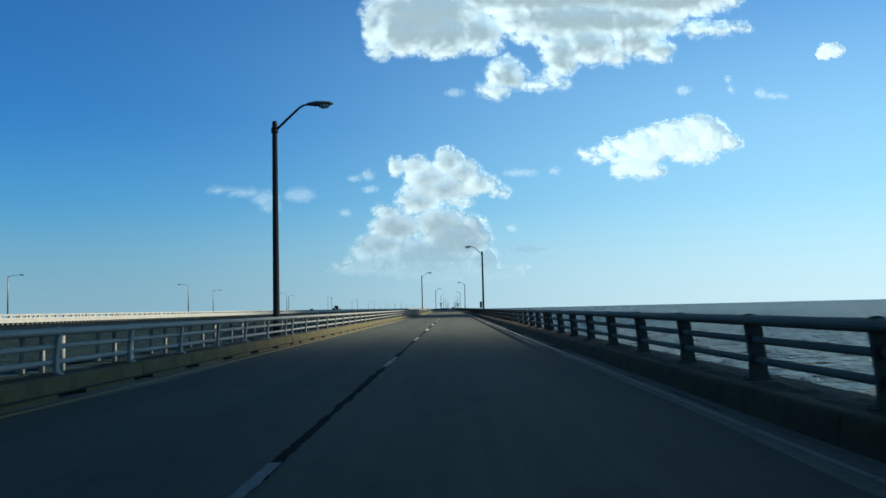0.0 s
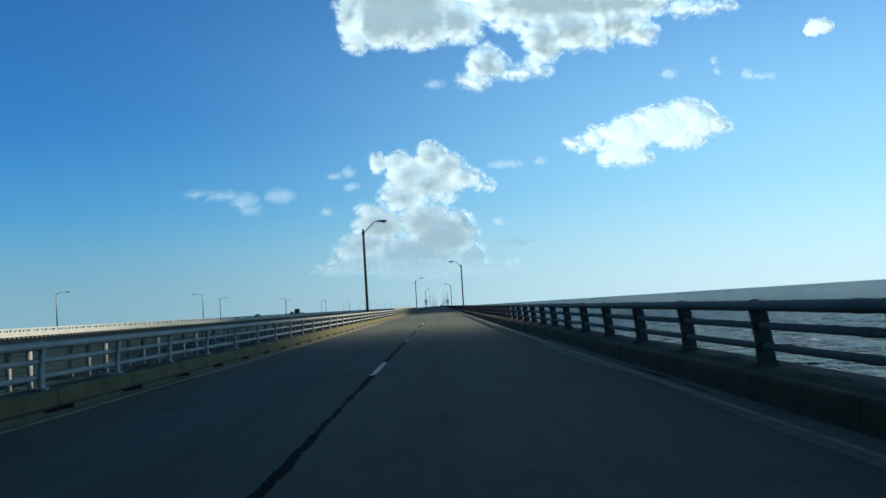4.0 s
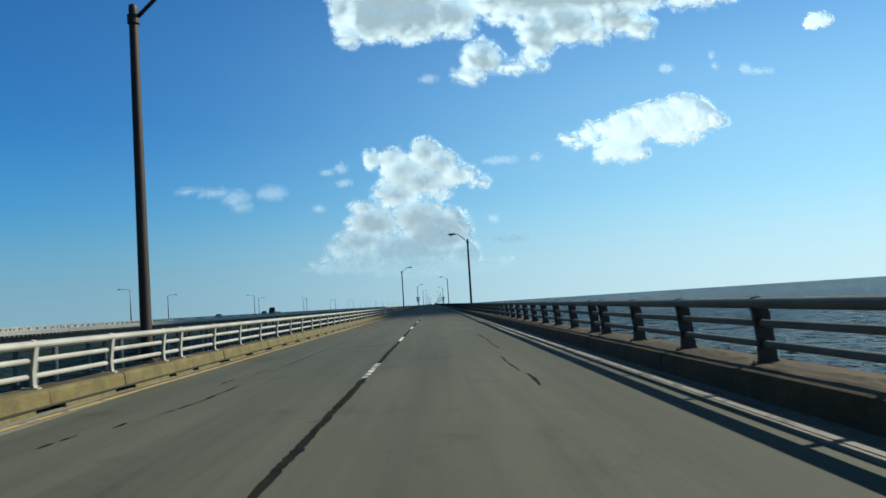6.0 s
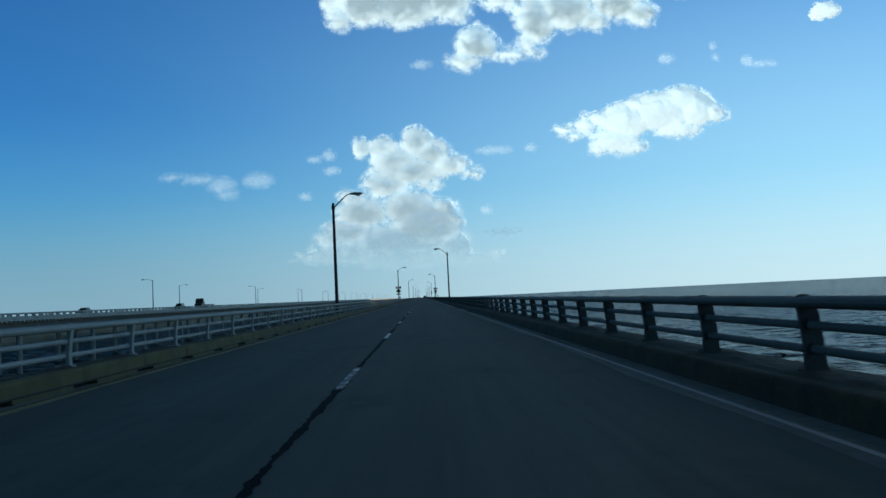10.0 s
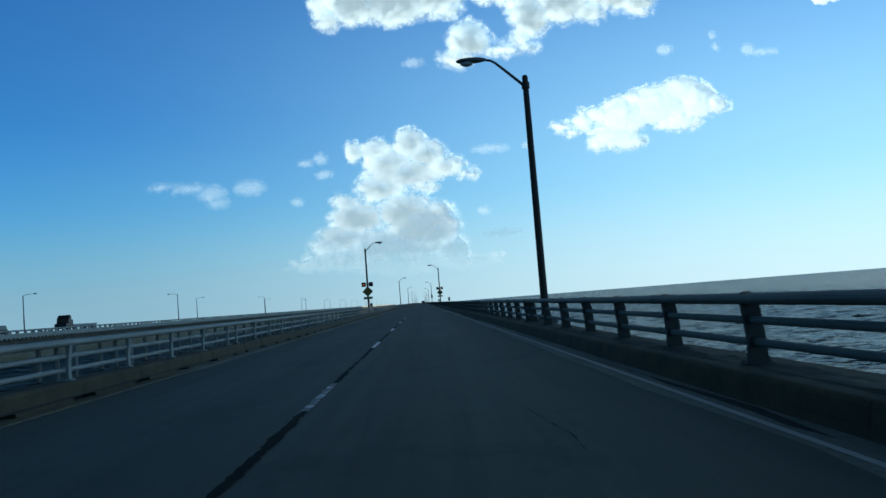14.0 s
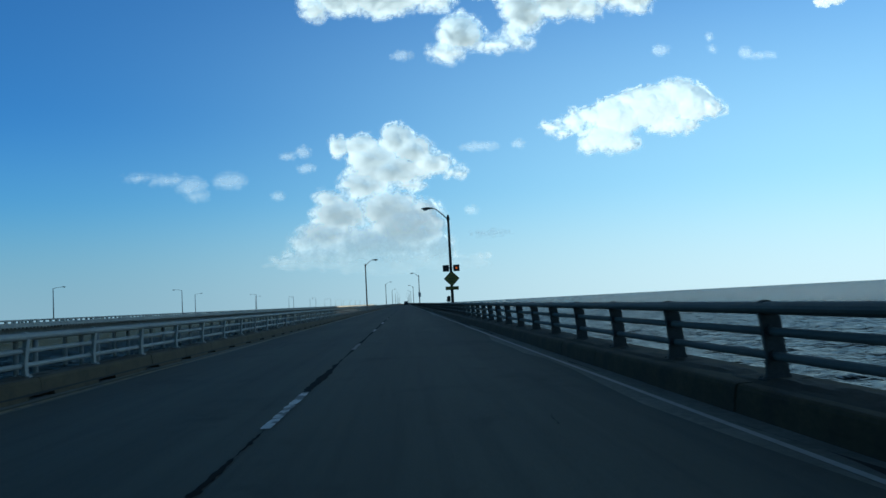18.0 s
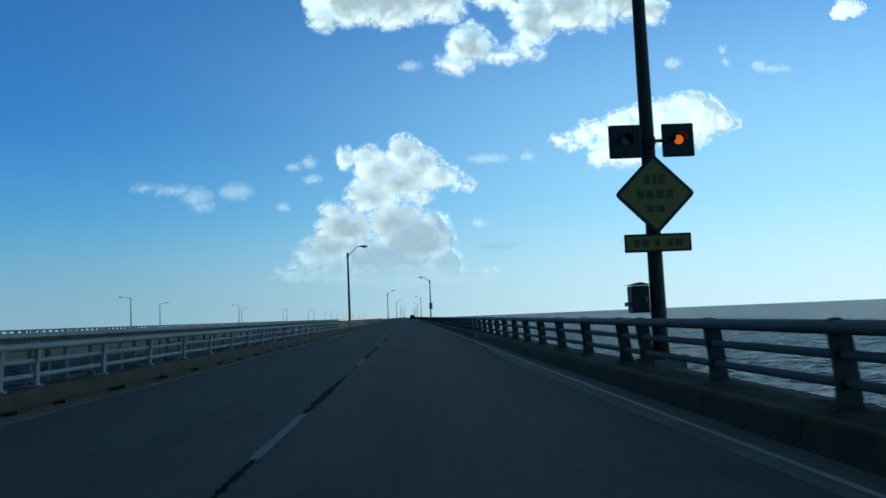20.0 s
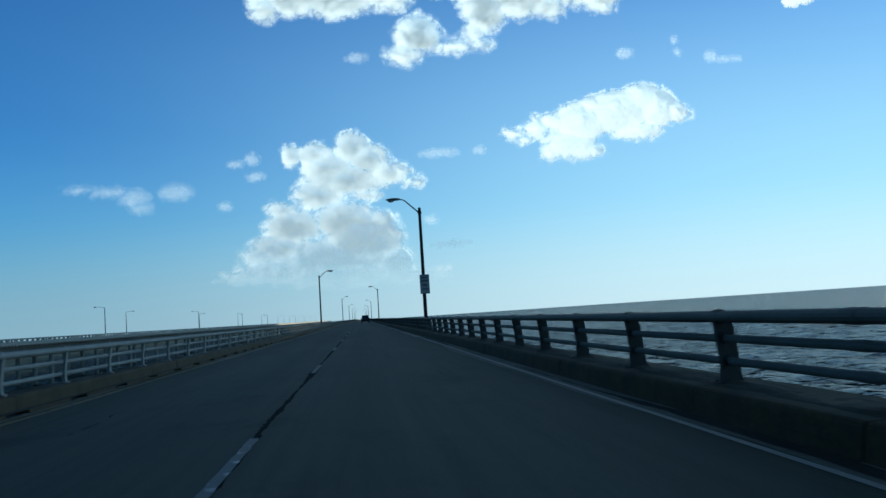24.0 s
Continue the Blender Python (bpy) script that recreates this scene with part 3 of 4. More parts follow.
crack(-2.29, 207.3, 2.1, 0.05, 0.09)
crack(-2.37, 214.0, 0.5, 0.06, 0.10)
crack(-2.43, 215.7, 0.7, 0.06, 0.08)
crack(2.47, 207.5, 2.2, 0.07, 0.12)
crack(2.44, 211.5, 6.5, 0.05, 0.07)
crack_run(-2.2, 303.8, 308, 0.06)
crack(-2.1, 231.4, 2.6, 0.05, 0.08)
crack(-2.12, 539.6, 5.0, 0.06, 0.045)
crack(-0.95, 514.9, 1.6, 0.1, 0.06, -0.24)
crack(0.13, 554.4, 3.8, 0.03, 0.14, -0.015)
crack(0.0, 553.9, 4.4, 0.03, 0.16, 0.005, 0.0115)
crack(-2.75, 555.2, 1.6, 0.04, 0.09, 0.07)
crack(0.02, 427.0, 4.2, 0.05, 0.15, 0.008, 0.0115)          # sealant run over a worn dash
for y in np.arange(-20, 760, 13.0):
    if rnd.random() < 0.5:
        crack(rnd.choice((-2.0, -2.0, -1.2)) + rnd.uniform(-0.25, 0.25), y + rnd.uniform(0, 8), rnd.uniform(0.6, 3.0), rnd.uniform(0.05, 0.2), rnd.uniform(0.025, 0.05), rnd.uniform(-0.08, 0.08))
    if rnd.random() < 0.3:
        crack(2.3 + rnd.uniform(-0.3, 0.3), y + rnd.uniform(0, 8), rnd.uniform(0.6, 2.5), rnd.uniform(0.05, 0.15), rnd.uniform(0.025, 0.045), rnd.uniform(-0.08, 0.08))
# short cracks running off the seam sideways
for y in [58.6, 155.8, 179.8] + [rnd.uniform(20, 600) for n in range(26)]:
    reach, s0 = rnd.uniform(0.15, 0.4) * rnd.choice((1, 1, -1)), rnd.uniform(0, 99)
    for n in range(6):
        x0, x1 = sorted((reach * n / 6, reach * (n + 1) / 6))
        w, c = 0.022 * (1 - n / 7), 0.06 * noise.noise((s0, n * 0.7, 0))
        ribbon("seam_crack", lambda v: (x0 + x1) / 2, lambda v: x1 - x0 + 0.004, y + c - w, y + c + w, 0.1, TAR, 0.0062, road)


# ---- kerbs ----
def kerb_block(sign, length, sc, top, mat):
    """A length of kerb as a precast block with a scupper cut under it; x outwards from the kerb's face."""
    bm = bmesh.new()
    SCUP = 0.062
    gap = 0.02 if sign < 0 else 0.0
    w = 0.45 if sign < 0 else 0.72
    face = [(0.0, SCUP), (0.02, top - 0.04), (0.035, top - 0.012), (0.06, top), (w, top + 0.012), (w, -0.1), (w - 0.1, -0.1), (w - 0.1, SCUP)]
    foot = [(-0.015, -0.04), (0.006, SCUP - gap), (w - 0.1, SCUP - gap), (w - 0.1, -0.04)]
    prism(bm, [(sign * a, b) for a, b in face], 1, 0.008, length - 0.008)
    prism(bm, [(sign * a, b) for a, b in foot], 1, sc, length - sc)
    me = bpy.data.meshes.new("kerb_block")
    bm.to_mesh(me)
    bm.free()
    me.materials.append(mat)
    return me


def build_kerb(name, x, sign, top, mat, label):
    kerb = empty(name, Matrix.Identity(4), label, "kerb", kind="structure")
    me = kerb_block(sign, POST_GAP, 0.42 if sign < 0 else 0.006, top, mat)
    short = kerb_block(sign, JOINT_GAP, 0.006, top, mat)
    y = first = JOINT - GROUP + JOINT_GAP / 2
    for k in range(300):
        joint = k % 27 == 26
        m = pose(x + rnd.uniform(-0.006, 0.006), y, rnd.uniform(-0.004, 0.004))
        share("kerb_block", short if joint else me, m, kerb)
        y += JOINT_GAP if joint else POST_GAP
    bm = bmesh.new()
    prism(bm, [(x + sign * a, b) for a, b in [(0.0, -0.04), (0.02, top - 0.04), (0.06, top), (0.45, top + 0.012), (0.45, -0.1)]], 1, y, END)
    tagged(part("far_kerb", bm, mat, kerb), kind="stuff")
    bm = bmesh.new()
    box(bm, *sorted((x + sign * 0.22, x + sign * 0.34)), first, y, -0.05, 0.06)
    part("scupper_back", bm, DARK, kerb)
    if sign < 0:                                       # uneven near-black strip along the bed joint under the blocks
        co, faces = [], []
        for i, v in enumerate(np.arange(first, 620, 0.25)):
            w = 0.5 + 0.5 * noise.noise((v * 0.6, 4, 0)) + 0.35 * noise.noise((v * 3.1, 8, 0))
            co += [(x + 0.0095, v, 0.052 - 0.022 * max(w, 0.1)), (x + 0.0045, v, 0.061 + 0.012 * w)]
            if i:
                faces.append((2 * i - 2, 2 * i, 2 * i + 1, 2 * i - 1))
        me = bpy.data.meshes.new("bed_joint_strip")
        me.from_pydata(co, [], faces)
        me.materials.append(DARK)
        new("bed_joint_strip", me).parent = kerb
    return kerb


left_kerb = build_kerb("kerb_1", KERB_L, -1, KERB_Z_L, KERB, "yellow-stained concrete kerb with dark scuppers below")
right_kerb = build_kerb("kerb_2", KERB_R, 1, KERB_Z_R, BROWN_KERB, "dark brown concrete kerb along the roadway")


def dirt_drift(x0, x1, top, seed, mat, parent):
    """Lumpy dirt lying along a kerb's top, thin at its edges."""
    def height(x, y):
        across = np.clip(1 - ((x - (x0 + x1) / 2) / ((x1 - x0) / 2)) ** 2, 0, 1)
        heap = np.clip(fbm(y / 1.3 + 0 * x, x * 3, seed, 4) - 0.36, 0, 1) * 0.14 + 0.03 * (fbm(x * 14, y * 9, seed + 4, 2) - 0.5)
        return top + 0.004 + across * heap - 0.006 * (1 - across)
    ob = new("dirt_drift", grid_mesh("dirt_drift", np.linspace(x0, x1, 7), np.arange(START, 620, 0.15), height, mat))
    ob.parent = parent
    return tagged(ob, kind="stuff")


dirt_drift(KERB_R + 0.16, KERB_R + 0.66, KERB_Z_R, 5, DIRT, right_kerb)
dirt_drift(KERB_L - 0.44, KERB_L - 0.14, KERB_Z_L, 9, DIRT, left_kerb)

bm = bmesh.new()
box(bm, KERB_R - 0.012, KERB_R + 0.03, 531.0, 531.35, 0.045, 0.165, 0.003)
part("marker_plate", bm, SIGN_WHITE, right_kerb, "small white plate on the kerb's face")

# ---- railings ----
RAIL_Z = ((0.853, 0.056), (0.649, 0.038), (0.437, 0.038))      # height and radius of the three tubes
RAIL_IN = (-0.05, -0.02, 0.0)                                   # the tubes stand in towards the road at the top


def post_mesh(sign, top):
    """Cast post: a tapered web across the bridge, a flange on the road side, and a flared foot. x grows outwards."""
    bm = bmesh.new()
    h = (RAIL_Z[0][0] - top - 0.012) / 0.54
    inner = [(-0.085, 0.0), (-0.062, 0.05), (-0.058, 0.20), (-0.088, 0.45), (-0.106, 0.54)]
    inner = [(a, b * h) for a, b in inner]
    width = (0.06, 0.055, 0.05, 0.06, 0.075) if sign < 0 else (0.225, 0.175, 0.16, 0.16, 0.15)
    outer = [(a + w, b) for (a, b), w in zip(inner, width)]
    prism(bm, [(sign * a, b) for a, b in inner + outer[::-1]], 1, -0.02, 0.02)
    prism(bm, [(sign * (a - 0.016), b) for a, b in inner] + [(sign * (a + 0.004), b) for a, b in inner[::-1]], 1, -0.042 + 0.012 * sign, 0.042 - 0.012 * sign)
    box(bm, -0.135, 0.135, -0.06, 0.06, -0.03, 0.016, 0.005)
    for a in (-0.11, 0.11):
        tube(bm, [(a, 0.04, 0.01), (a, 0.04, 0.035)], 0.012, 6)
    for (z, r), dx in zip(RAIL_Z, RAIL_IN):            # collars through which the rails pass
        tube(bm, [(sign * dx, -0.05, z - top), (sign * dx, 0.05, z - top)], r + (0.006 if r > 0.05 else 0.012), 12)
    # right-hand posts take the metal with the shade in its colour
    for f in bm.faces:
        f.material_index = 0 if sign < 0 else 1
    me = bpy.data.meshes.new("post")
    bm.to_mesh(me)
    bm.free()
    me.materials.append(RAIL)
    me.materials.append(SHADED_POST)
    return me


def build_railings(x, sign, top, group, label):
    """One railing from joint to joint, its posts in pairs at the joints."""
    me = post_mesh(sign, top)
    for n in range(-1, 25):
        y0 = JOINT + GROUP * n + JOINT_GAP / 2
        near = y0 < NEAR_END
        rail = empty("bridge_railing", pose(x, y0, top), label, "railing", group)
        for i in range(27):
            share("post", me, pose(rnd.uniform(-0.006, 0.006), POST_GAP * i, 0.01, 0, rnd.uniform(-0.5, 0.5), rnd.uniform(-1.2, 1.2)), rail)
        a, b = -JOINT_GAP / 2 + 0.006, POST_GAP * 26 + JOINT_GAP / 2 - 0.006
        for (z, r), dx in zip(RAIL_Z, RAIL_IN):
            bm = bmesh.new()
            tube(bm, [(sign * dx, a, z - top), (sign * dx, b, z - top)], r, 14 if near else 6)
            if near:
                for i in range(3, 26, 6):               # sleeves where two lengths of tube meet
                    tube(bm, [(sign * dx, POST_GAP * i + 0.35, z - top), (sign * dx, POST_GAP * i + 0.55, z - top)], r + 0.005, 14)
            if r > 0.04:
                for v in bm.verts:                      # the handrail is a flat oval
                    v.co.x = sign * dx + (v.co.x - sign * dx) * 1.6
            part("rail", bm, RAIL if sign < 0 else SHADED_RAIL, rail)


build_railings(POST_L, -1, KERB_Z_L, "railings on the seaward median side", "weathered aluminium bridge railing with three round rails")
build_railings(POST_R, 1, KERB_Z_R, "railings on the open sea side", "grey aluminium bridge railing above the open sea, shade in its colour")

# expansion joints across the road, filled flush
for g in range(15):
    y = JOINT + GROUP * g
    for i in range(8):
        ribbon("expansion_joint", lambda v: (ROAD_X[i] + ROAD_X[i + 1]) / 2, lambda v: ROAD_X[i + 1] - ROAD_X[i], y - 0.008, y + 0.008, 0.1, DARK, 0.002, road)


# ---- street lamps ----
def lamp_head(lamp, sign, reach, z):
    bm = bmesh.new()
    rings = []
    for t, w, up, dn in ((0, 0.045, 0.045, 0.045), (0.12, 0.07, 0.075, 0.06), (0.32, 0.135, 0.10, 0.085), (0.55, 0.165, 0.095, 0.075), (0.75, 0.15, 0.075, 0.06), (0.86, 0.09, 0.045, 0.04), (0.90, 0.03, 0.015, 0.015)):
        rings.append([bm.verts.new((sign * (reach + t), w * math.cos(a), z + (up if math.sin(a) > 0 else dn) * math.sin(a))) for a in [2 * math.pi * i / 14 for i in range(14)]])
    for r0, r1 in zip(rings, rings[1:]):
        for i in range(14):
            bm.faces.new((r0[i], r0[(i + 1) % 14], r1[(i + 1) % 14], r1[i]))
    bm.faces.new(rings[0])
    bm.faces.new(rings[-1])
    bmesh.ops.recalc_face_normals(bm, faces=bm.faces)
    head = part("lamp_head", bm, LAMP_GREY, lamp, smooth=True)
    bm = bmesh.new()
    bmesh.ops.create_uvsphere(bm, u_segments=14, v_segments=8, radius=1, matrix=Matrix.Translation((sign * (reach + 0.58), 0, z - 0.07)) @ Matrix.Diagonal((0.2, 0.13, 0.10, 1)))
    part("glass_bowl", bm, BOWL, head, smooth=True)


def street_lamp(x, y, sign, label, group):
    """sign: the way its arm reaches over the road (1 towards +x)."""
    lamp = empty("street_lamp", pose(x, y, LAMP_Z, 0, 0, 0), label, "street lamp", group)
    bm = bmesh.new()
    tube(bm, [(0, 0, 0), (0, 0, 0.3), (0, 0, 3.5), (0, 0, 7.22), (0, 0, 7.30), (0, 0, 7.33)], [0.128, 0.116, 0.104, 0.088, 0.084, 0.045], 16)
    part("pole", bm, POLE, lamp, smooth=True)
    bm = bmesh.new()
    box(bm, -0.2, 0.2, -0.2, 0.2, 0, 0.035, 0.008)
    for a in (-0.15, 0.15):
        for b in (-0.15, 0.15):
            tube(bm, [(a, b, 0.03), (a, b, 0.09)], 0.02, 6)
    part("base_plate", bm, POLE, lamp)
    bm = bmesh.new()
    prism(bm, [(sign * a, b) for a, b in ((-0.28, 0.0), (-0.28, -0.25), (0.30, -0.62), (0.30, 0.0))], 1, -0.28, 0.28)
    part("concrete_corbel", bm, CONCRETE, lamp, "concrete corbel at the deck's edge")
    bm = bmesh.new()
    path = [(0.05, 7.02), (0.35, 7.30), (0.65, 7.58), (0.85, 7.76), (0.99, 7.85), (1.15, 7.88)]
    tube(bm, [(sign * a, 0, b) for a, b in path], [0.045, 0.042, 0.04, 0.036, 0.034, 0.034], 10)
    part("arm", bm, POLE, lamp, smooth=True)
    bm = bmesh.new()
    tube(bm, [(0, 0, 6.92), (0, 0, 7.10)], 0.122, 16)
    part("clamp", bm, POLE, lamp)
    lamp_head(lamp, sign, 1.13, 7.89)
    return lamp


left_lamp = street_lamp(LAMP_L, 27.7, 1, "tall bronze-brown street lamp with a curved arm behind the railing", "street lamps along the bridge")
right_lamp = street_lamp(LAMP_R, 27.7 + GROUP, -1, "tall bronze-brown street lamp with a curved arm behind the railing", "street lamps along the bridge")
for i in range(2, 22, 2):
    copy_thing(left_lamp, pose(LAMP_L, 27.7 + GROUP * i - (0.4 if i == 2 else 0), LAMP_Z, 0, rnd.uniform(-0.4, 0.4), rnd.uniform(-2, 2)))
    copy_thing(right_lamp, pose(LAMP_R, 27.7 + GROUP * (i + 1), LAMP_Z, 0, rnd.uniform(-0.4, 0.4), rnd.uniform(-2, 2)))


# ---- signs ----
def bars(parent, rows, y, mat):
    """Writing that cannot be read: plain bars of its size."""
    for x0, x1, z0, z1 in rows:
        bm = bmesh.new()
        box(bm, x0, x1, y - 0.004, y, z0, z1)
        part("writing_bar", bm, mat, parent)


def flashing_sign(x, y, lit):
    top = empty("flashing_beacon", pose(x, y - 0.16, 0.0), "square black beacon pair with one amber lens lit", "warning light", "flashing beacons")
    bm = bmesh.new()
    tube(bm, [(-0.45, 0.0, 3.52), (0.45, 0.0, 3.52)], 0.025, 8)
    part("crossbar", bm, SIGN_BLACK, top)
    bm = bmesh.new()
    tube(bm, [(0, 0.015, 3.44), (0, 0.015, 3.60)], 0.05, 10)
    box(bm, -0.06, 0.06, -0.01, 0.06, 3.46, 3.58)
    part("bracket", bm, SIGN_BLACK, top)
    for i, s in enumerate((-1, 1)):
        bm = bmesh.new()
        box(bm, s * 0.40 - 0.24, s * 0.40 + 0.24, -0.03, 0.03, 3.27, 3.77, 0.02)
        plate = part("backplate", bm, SIGN_BLACK, top)
        bm = bmesh.new()
        tube(bm, [(s * 0.40, -0.04, 3.52), (s * 0.40, -0.05, 3.52)], 0.07, 20)
        part("lens", bm, AMBER if i == lit else AMBER_OFF, plate, "lit amber lens" if i == lit else "dark unlit lens")
        bm = bmesh.new()
        tube_pts = [(s * 0.40 + 0.10 * math.cos(a), 3.52 + 0.10 * math.sin(a)) for a in [math.pi * k / 12 for k in range(-1, 14)]]
        inner = [(s * 0.40 + 0.09 * math.cos(a), 3.52 + 0.09 * math.sin(a)) for a in [math.pi * k / 12 for k in range(-1, 14)]]
        prism(bm, tube_pts + inner[::-1], 1, -0.20, -0.03)
        part("visor", bm, SIGN_BLACK, plate)
    sign = empty("warning_sign", pose(x, y - 0.17, 0.0), "yellow diamond warning sign with a black border, on a lamp pole", "road sign", "diamond warning signs")
    c, h = 2.72, 0.585
    bm = bmesh.new()
    prism(bm, [(0.06, c - h + 0.04), (h - 0.03, c - 0.05), (h, c), (h - 0.03, c + 0.05), (0.06, c + h - 0.04), (0, c + h), (-0.06, c + h - 0.04), (-h + 0.03, c + 0.05), (-h, c), (-h + 0.03, c - 0.05), (-0.06, c - h + 0.04), (0, c - h)], 1, -0.01, 0.0)
    part("border", bm, SIGN_BLACK, sign)
    k = h - 0.055
    bm = bmesh.new()
    prism(bm, [(0, c - k), (k, c), (0, c + k), (-k, c)], 1, -0.014, -0.009)
    part("panel", bm, SIGN_YELLOW, sign)
    bars(sign, [(-0.15, -0.07, c + 0.15, c + 0.29), (-0.03, 0.03, c + 0.15, c + 0.29), (0.06, 0.16, c + 0.15, c + 0.29), (-0.27, -0.16, c - 0.07, c + 0.06), (-0.13, -0.02, c - 0.07, c + 0.06), (0.02, 0.12, c - 0.07, c + 0.06), (0.16, 0.27, c - 0.07, c + 0.06),
                (-0.14, -0.03, c - 0.27, c - 0.17), (0.01, 0.13, c - 0.27, c - 0.17)], -0.0145, SIGN_INK)
    bm = bmesh.new()
    tube(bm, [(0, 0.02, c - 0.02), (0, 0.02, c + 0.06)], 0.03, 8)
    box(bm, -0.14, 0.14, 0.0, 0.05, c + 0.3, c + 0.34)
    part("bracket", bm, GREY_POLE, sign)
    plate = empty("supplementary_plate", pose(x, y - 0.17, 0.0), "narrow yellow plate with a black border under a diamond sign", "road sign", "supplementary plates")
    bm = bmesh.new()
    box(bm, -0.5, 0.5, -0.010, 0.0, 1.86, 2.13, 0.004)
    part("border", bm, SIGN_BLACK, plate)
    bm = bmesh.new()
    box(bm, -0.465, 0.465, -0.014, -0.009, 1.893, 2.097)
    part("panel", bm, SIGN_YELLOW, plate)
    bars(plate, [(-0.36, -0.27, 1.94, 2.05), (-0.23, -0.14, 1.94, 2.05), (-0.05, 0.03, 1.94, 2.05), (0.14, 0.22, 1.94, 2.05), (0.26, 0.37, 1.94, 2.05)], -0.0145, SIGN_INK)
    bm = bmesh.new()
    box(bm, -0.14, 0.14, 0.0, 0.05, 1.98, 2.02)
    part("bracket", bm, GREY_POLE, plate)


def call_box(x, y, mat, label, height=0.40):
    ob = empty("call_box", pose(x, y, 0.977), label, "call box", "call boxes on lamp poles")
    bm = bmesh.new()
    box(bm, -0.13, 0.13, -0.14, 0.14, 0, height, 0.015)
    body = part("body", bm, mat, ob)
    bm = bmesh.new()
    box(bm, -0.11, 0.11, -0.150, -0.139, 0.03, height - 0.03, 0.006)
    part("door", bm, mat, body)
    bm = bmesh.new()
    box(bm, 0.06, 0.085, -0.17, -0.149, height * 0.4, height * 0.6, 0.004)
    part("handle", bm, GREY_POLE, body)
    bm = bmesh.new()
    prism(bm, [(-0.16, height + 0.01), (0.16, height + 0.01), (0.0, height + 0.05)], 1, -0.17, 0.16)
    part("hood", bm, mat, ob)
    bm = bmesh.new()
    box(bm, -0.20, -0.12, -0.05, 0.05, 0.1, 0.16)
    part("bracket", bm, GREY_POLE, ob)


Y_L4, Y_R4, Y_R5 = 27.7 + 6 * GROUP, 27.7 + 7 * GROUP, 27.7 + 9 * GROUP
flashing_sign(LAMP_L, Y_L4, 0)
flashing_sign(LAMP_R, Y_R4, 1)
call_box(LAMP_L + 0.29, Y_L4, RUST_RED, "faded red call box on a lamp pole")
call_box(LAMP_R - 0.29, 27.7 + GROUP, SIGN_BLACK, "dark call box on a lamp pole", 0.7)
call_box(LAMP_R - 0.29, Y_R4, SIGN_BLACK, "dark call box on a lamp pole")

notice = empty("notice_sign", pose(LAMP_R + 0.05, Y_R5 - 0.16, 0.057), "upright grey-white rectangular sign on a lamp pole", "road sign")
bm = bmesh.new()
box(bm, -0.29, 0.29, -0.008, 0.0, 2.25, 3.42, 0.003)
part("panel", bm, SIGN_WHITE, notice)
bm = bmesh.new()
for x0, x1, z0, z1 in ((-0.27, 0.27, 3.385, 3.40), (-0.27, 0.27, 2.27, 2.285), (-0.27, -0.255, 2.285, 3.385), (0.255, 0.27, 2.285, 3.385)):
    box(bm, x0, x1, -0.012, -0.007, z0, z1)
part("border", bm, SIGN_BLACK, notice)
bars(notice, [(-0.19, 0.19, 3.18, 3.29), (-0.22, 0.22, 2.98, 3.09), (-0.15, 0.15, 2.72, 2.86), (-0.2, 0.2, 2.5, 2.58)], -0.0085, SIGN_GREY)
bm = bmesh.new()
box(bm, -0.15, 0.15, 0.0, 0.05, 2.5, 2.54)
box(bm, -0.15, 0.15, 0.0, 0.05, 3.1, 3.14)
part("bracket", bm, GREY_POLE, notice)

marker = empty("marker_sign", pose(POST_R + 0.03, 441.6, 0.02), "small green upright marker sign above the railing", "marker sign")
bm = bmesh.new()
tube(bm, [(0, 0.03, 0.26), (0, 0.03, 1.05)], 0.025, 8)
part("stake", bm, GREY_POLE, marker)
bm = bmesh.new()
box(bm, -0.115, 0.115, -0.006, 0.0, 0.99, 1.38, 0.002)
part("panel", bm, SIGN_GREEN, marker)
bars(marker, [(-0.05, -0.015, 1.26, 1.34), (0.015, 0.05, 1.26, 1.34), (-0.05, 0.05, 1.13, 1.21), (-0.04, 0.05, 1.03, 1.10)], -0.0065, SIGN_WHITE)


# ---- the parallel bridge ----
NX, FX = -64.6, -75.4                      # faces of its two parapets
DECK2 = 0.777
bm = bmesh.new()
prism(bm, [(NX + 0.35, DECK2), (NX + 0.35, DECK2 - 0.42), (NX - 0.6, DECK2 - 0.55), (FX + 0.6, DECK2 - 0.55), (FX - 0.35, DECK2 - 0.42), (FX - 0.35, DECK2)], 1, -200, 2400)
tagged(part("parallel_bridge_deck", bm, CONCRETE), "concrete deck of the parallel bridge", "bridge deck", kind="structure")
bm = bmesh.new()
box(bm, FX + 0.4, NX - 0.4, -200, 2400, DECK2 - 0.01, DECK2 + 0.012)
tagged(part("parallel_road", bm, ASPHALT), "grey asphalt roadway of the parallel bridge", "road", kind="structure")
SPAN, SPAN2 = 22.86, 30.48
girder = bmesh.new()
for gx in (NX - 1.2, NX - 3.9, FX + 3.9, FX + 1.2):
    prism(girder, [(gx - 0.25, DECK2 - 0.5), (gx - 0.12, DECK2 - 0.8), (gx - 0.12, DECK2 - 1.4), (gx - 0.3, DECK2 - 1.6), (gx + 0.3, DECK2 - 1.6), (gx + 0.12, DECK2 - 1.4), (gx + 0.12, DECK2 - 0.8), (gx + 0.25, DECK2 - 0.5)], 1, -200, 2400)
tagged(part("girders", girder, CONCRETE), "concrete girders under the parallel bridge", "girders", kind="structure")


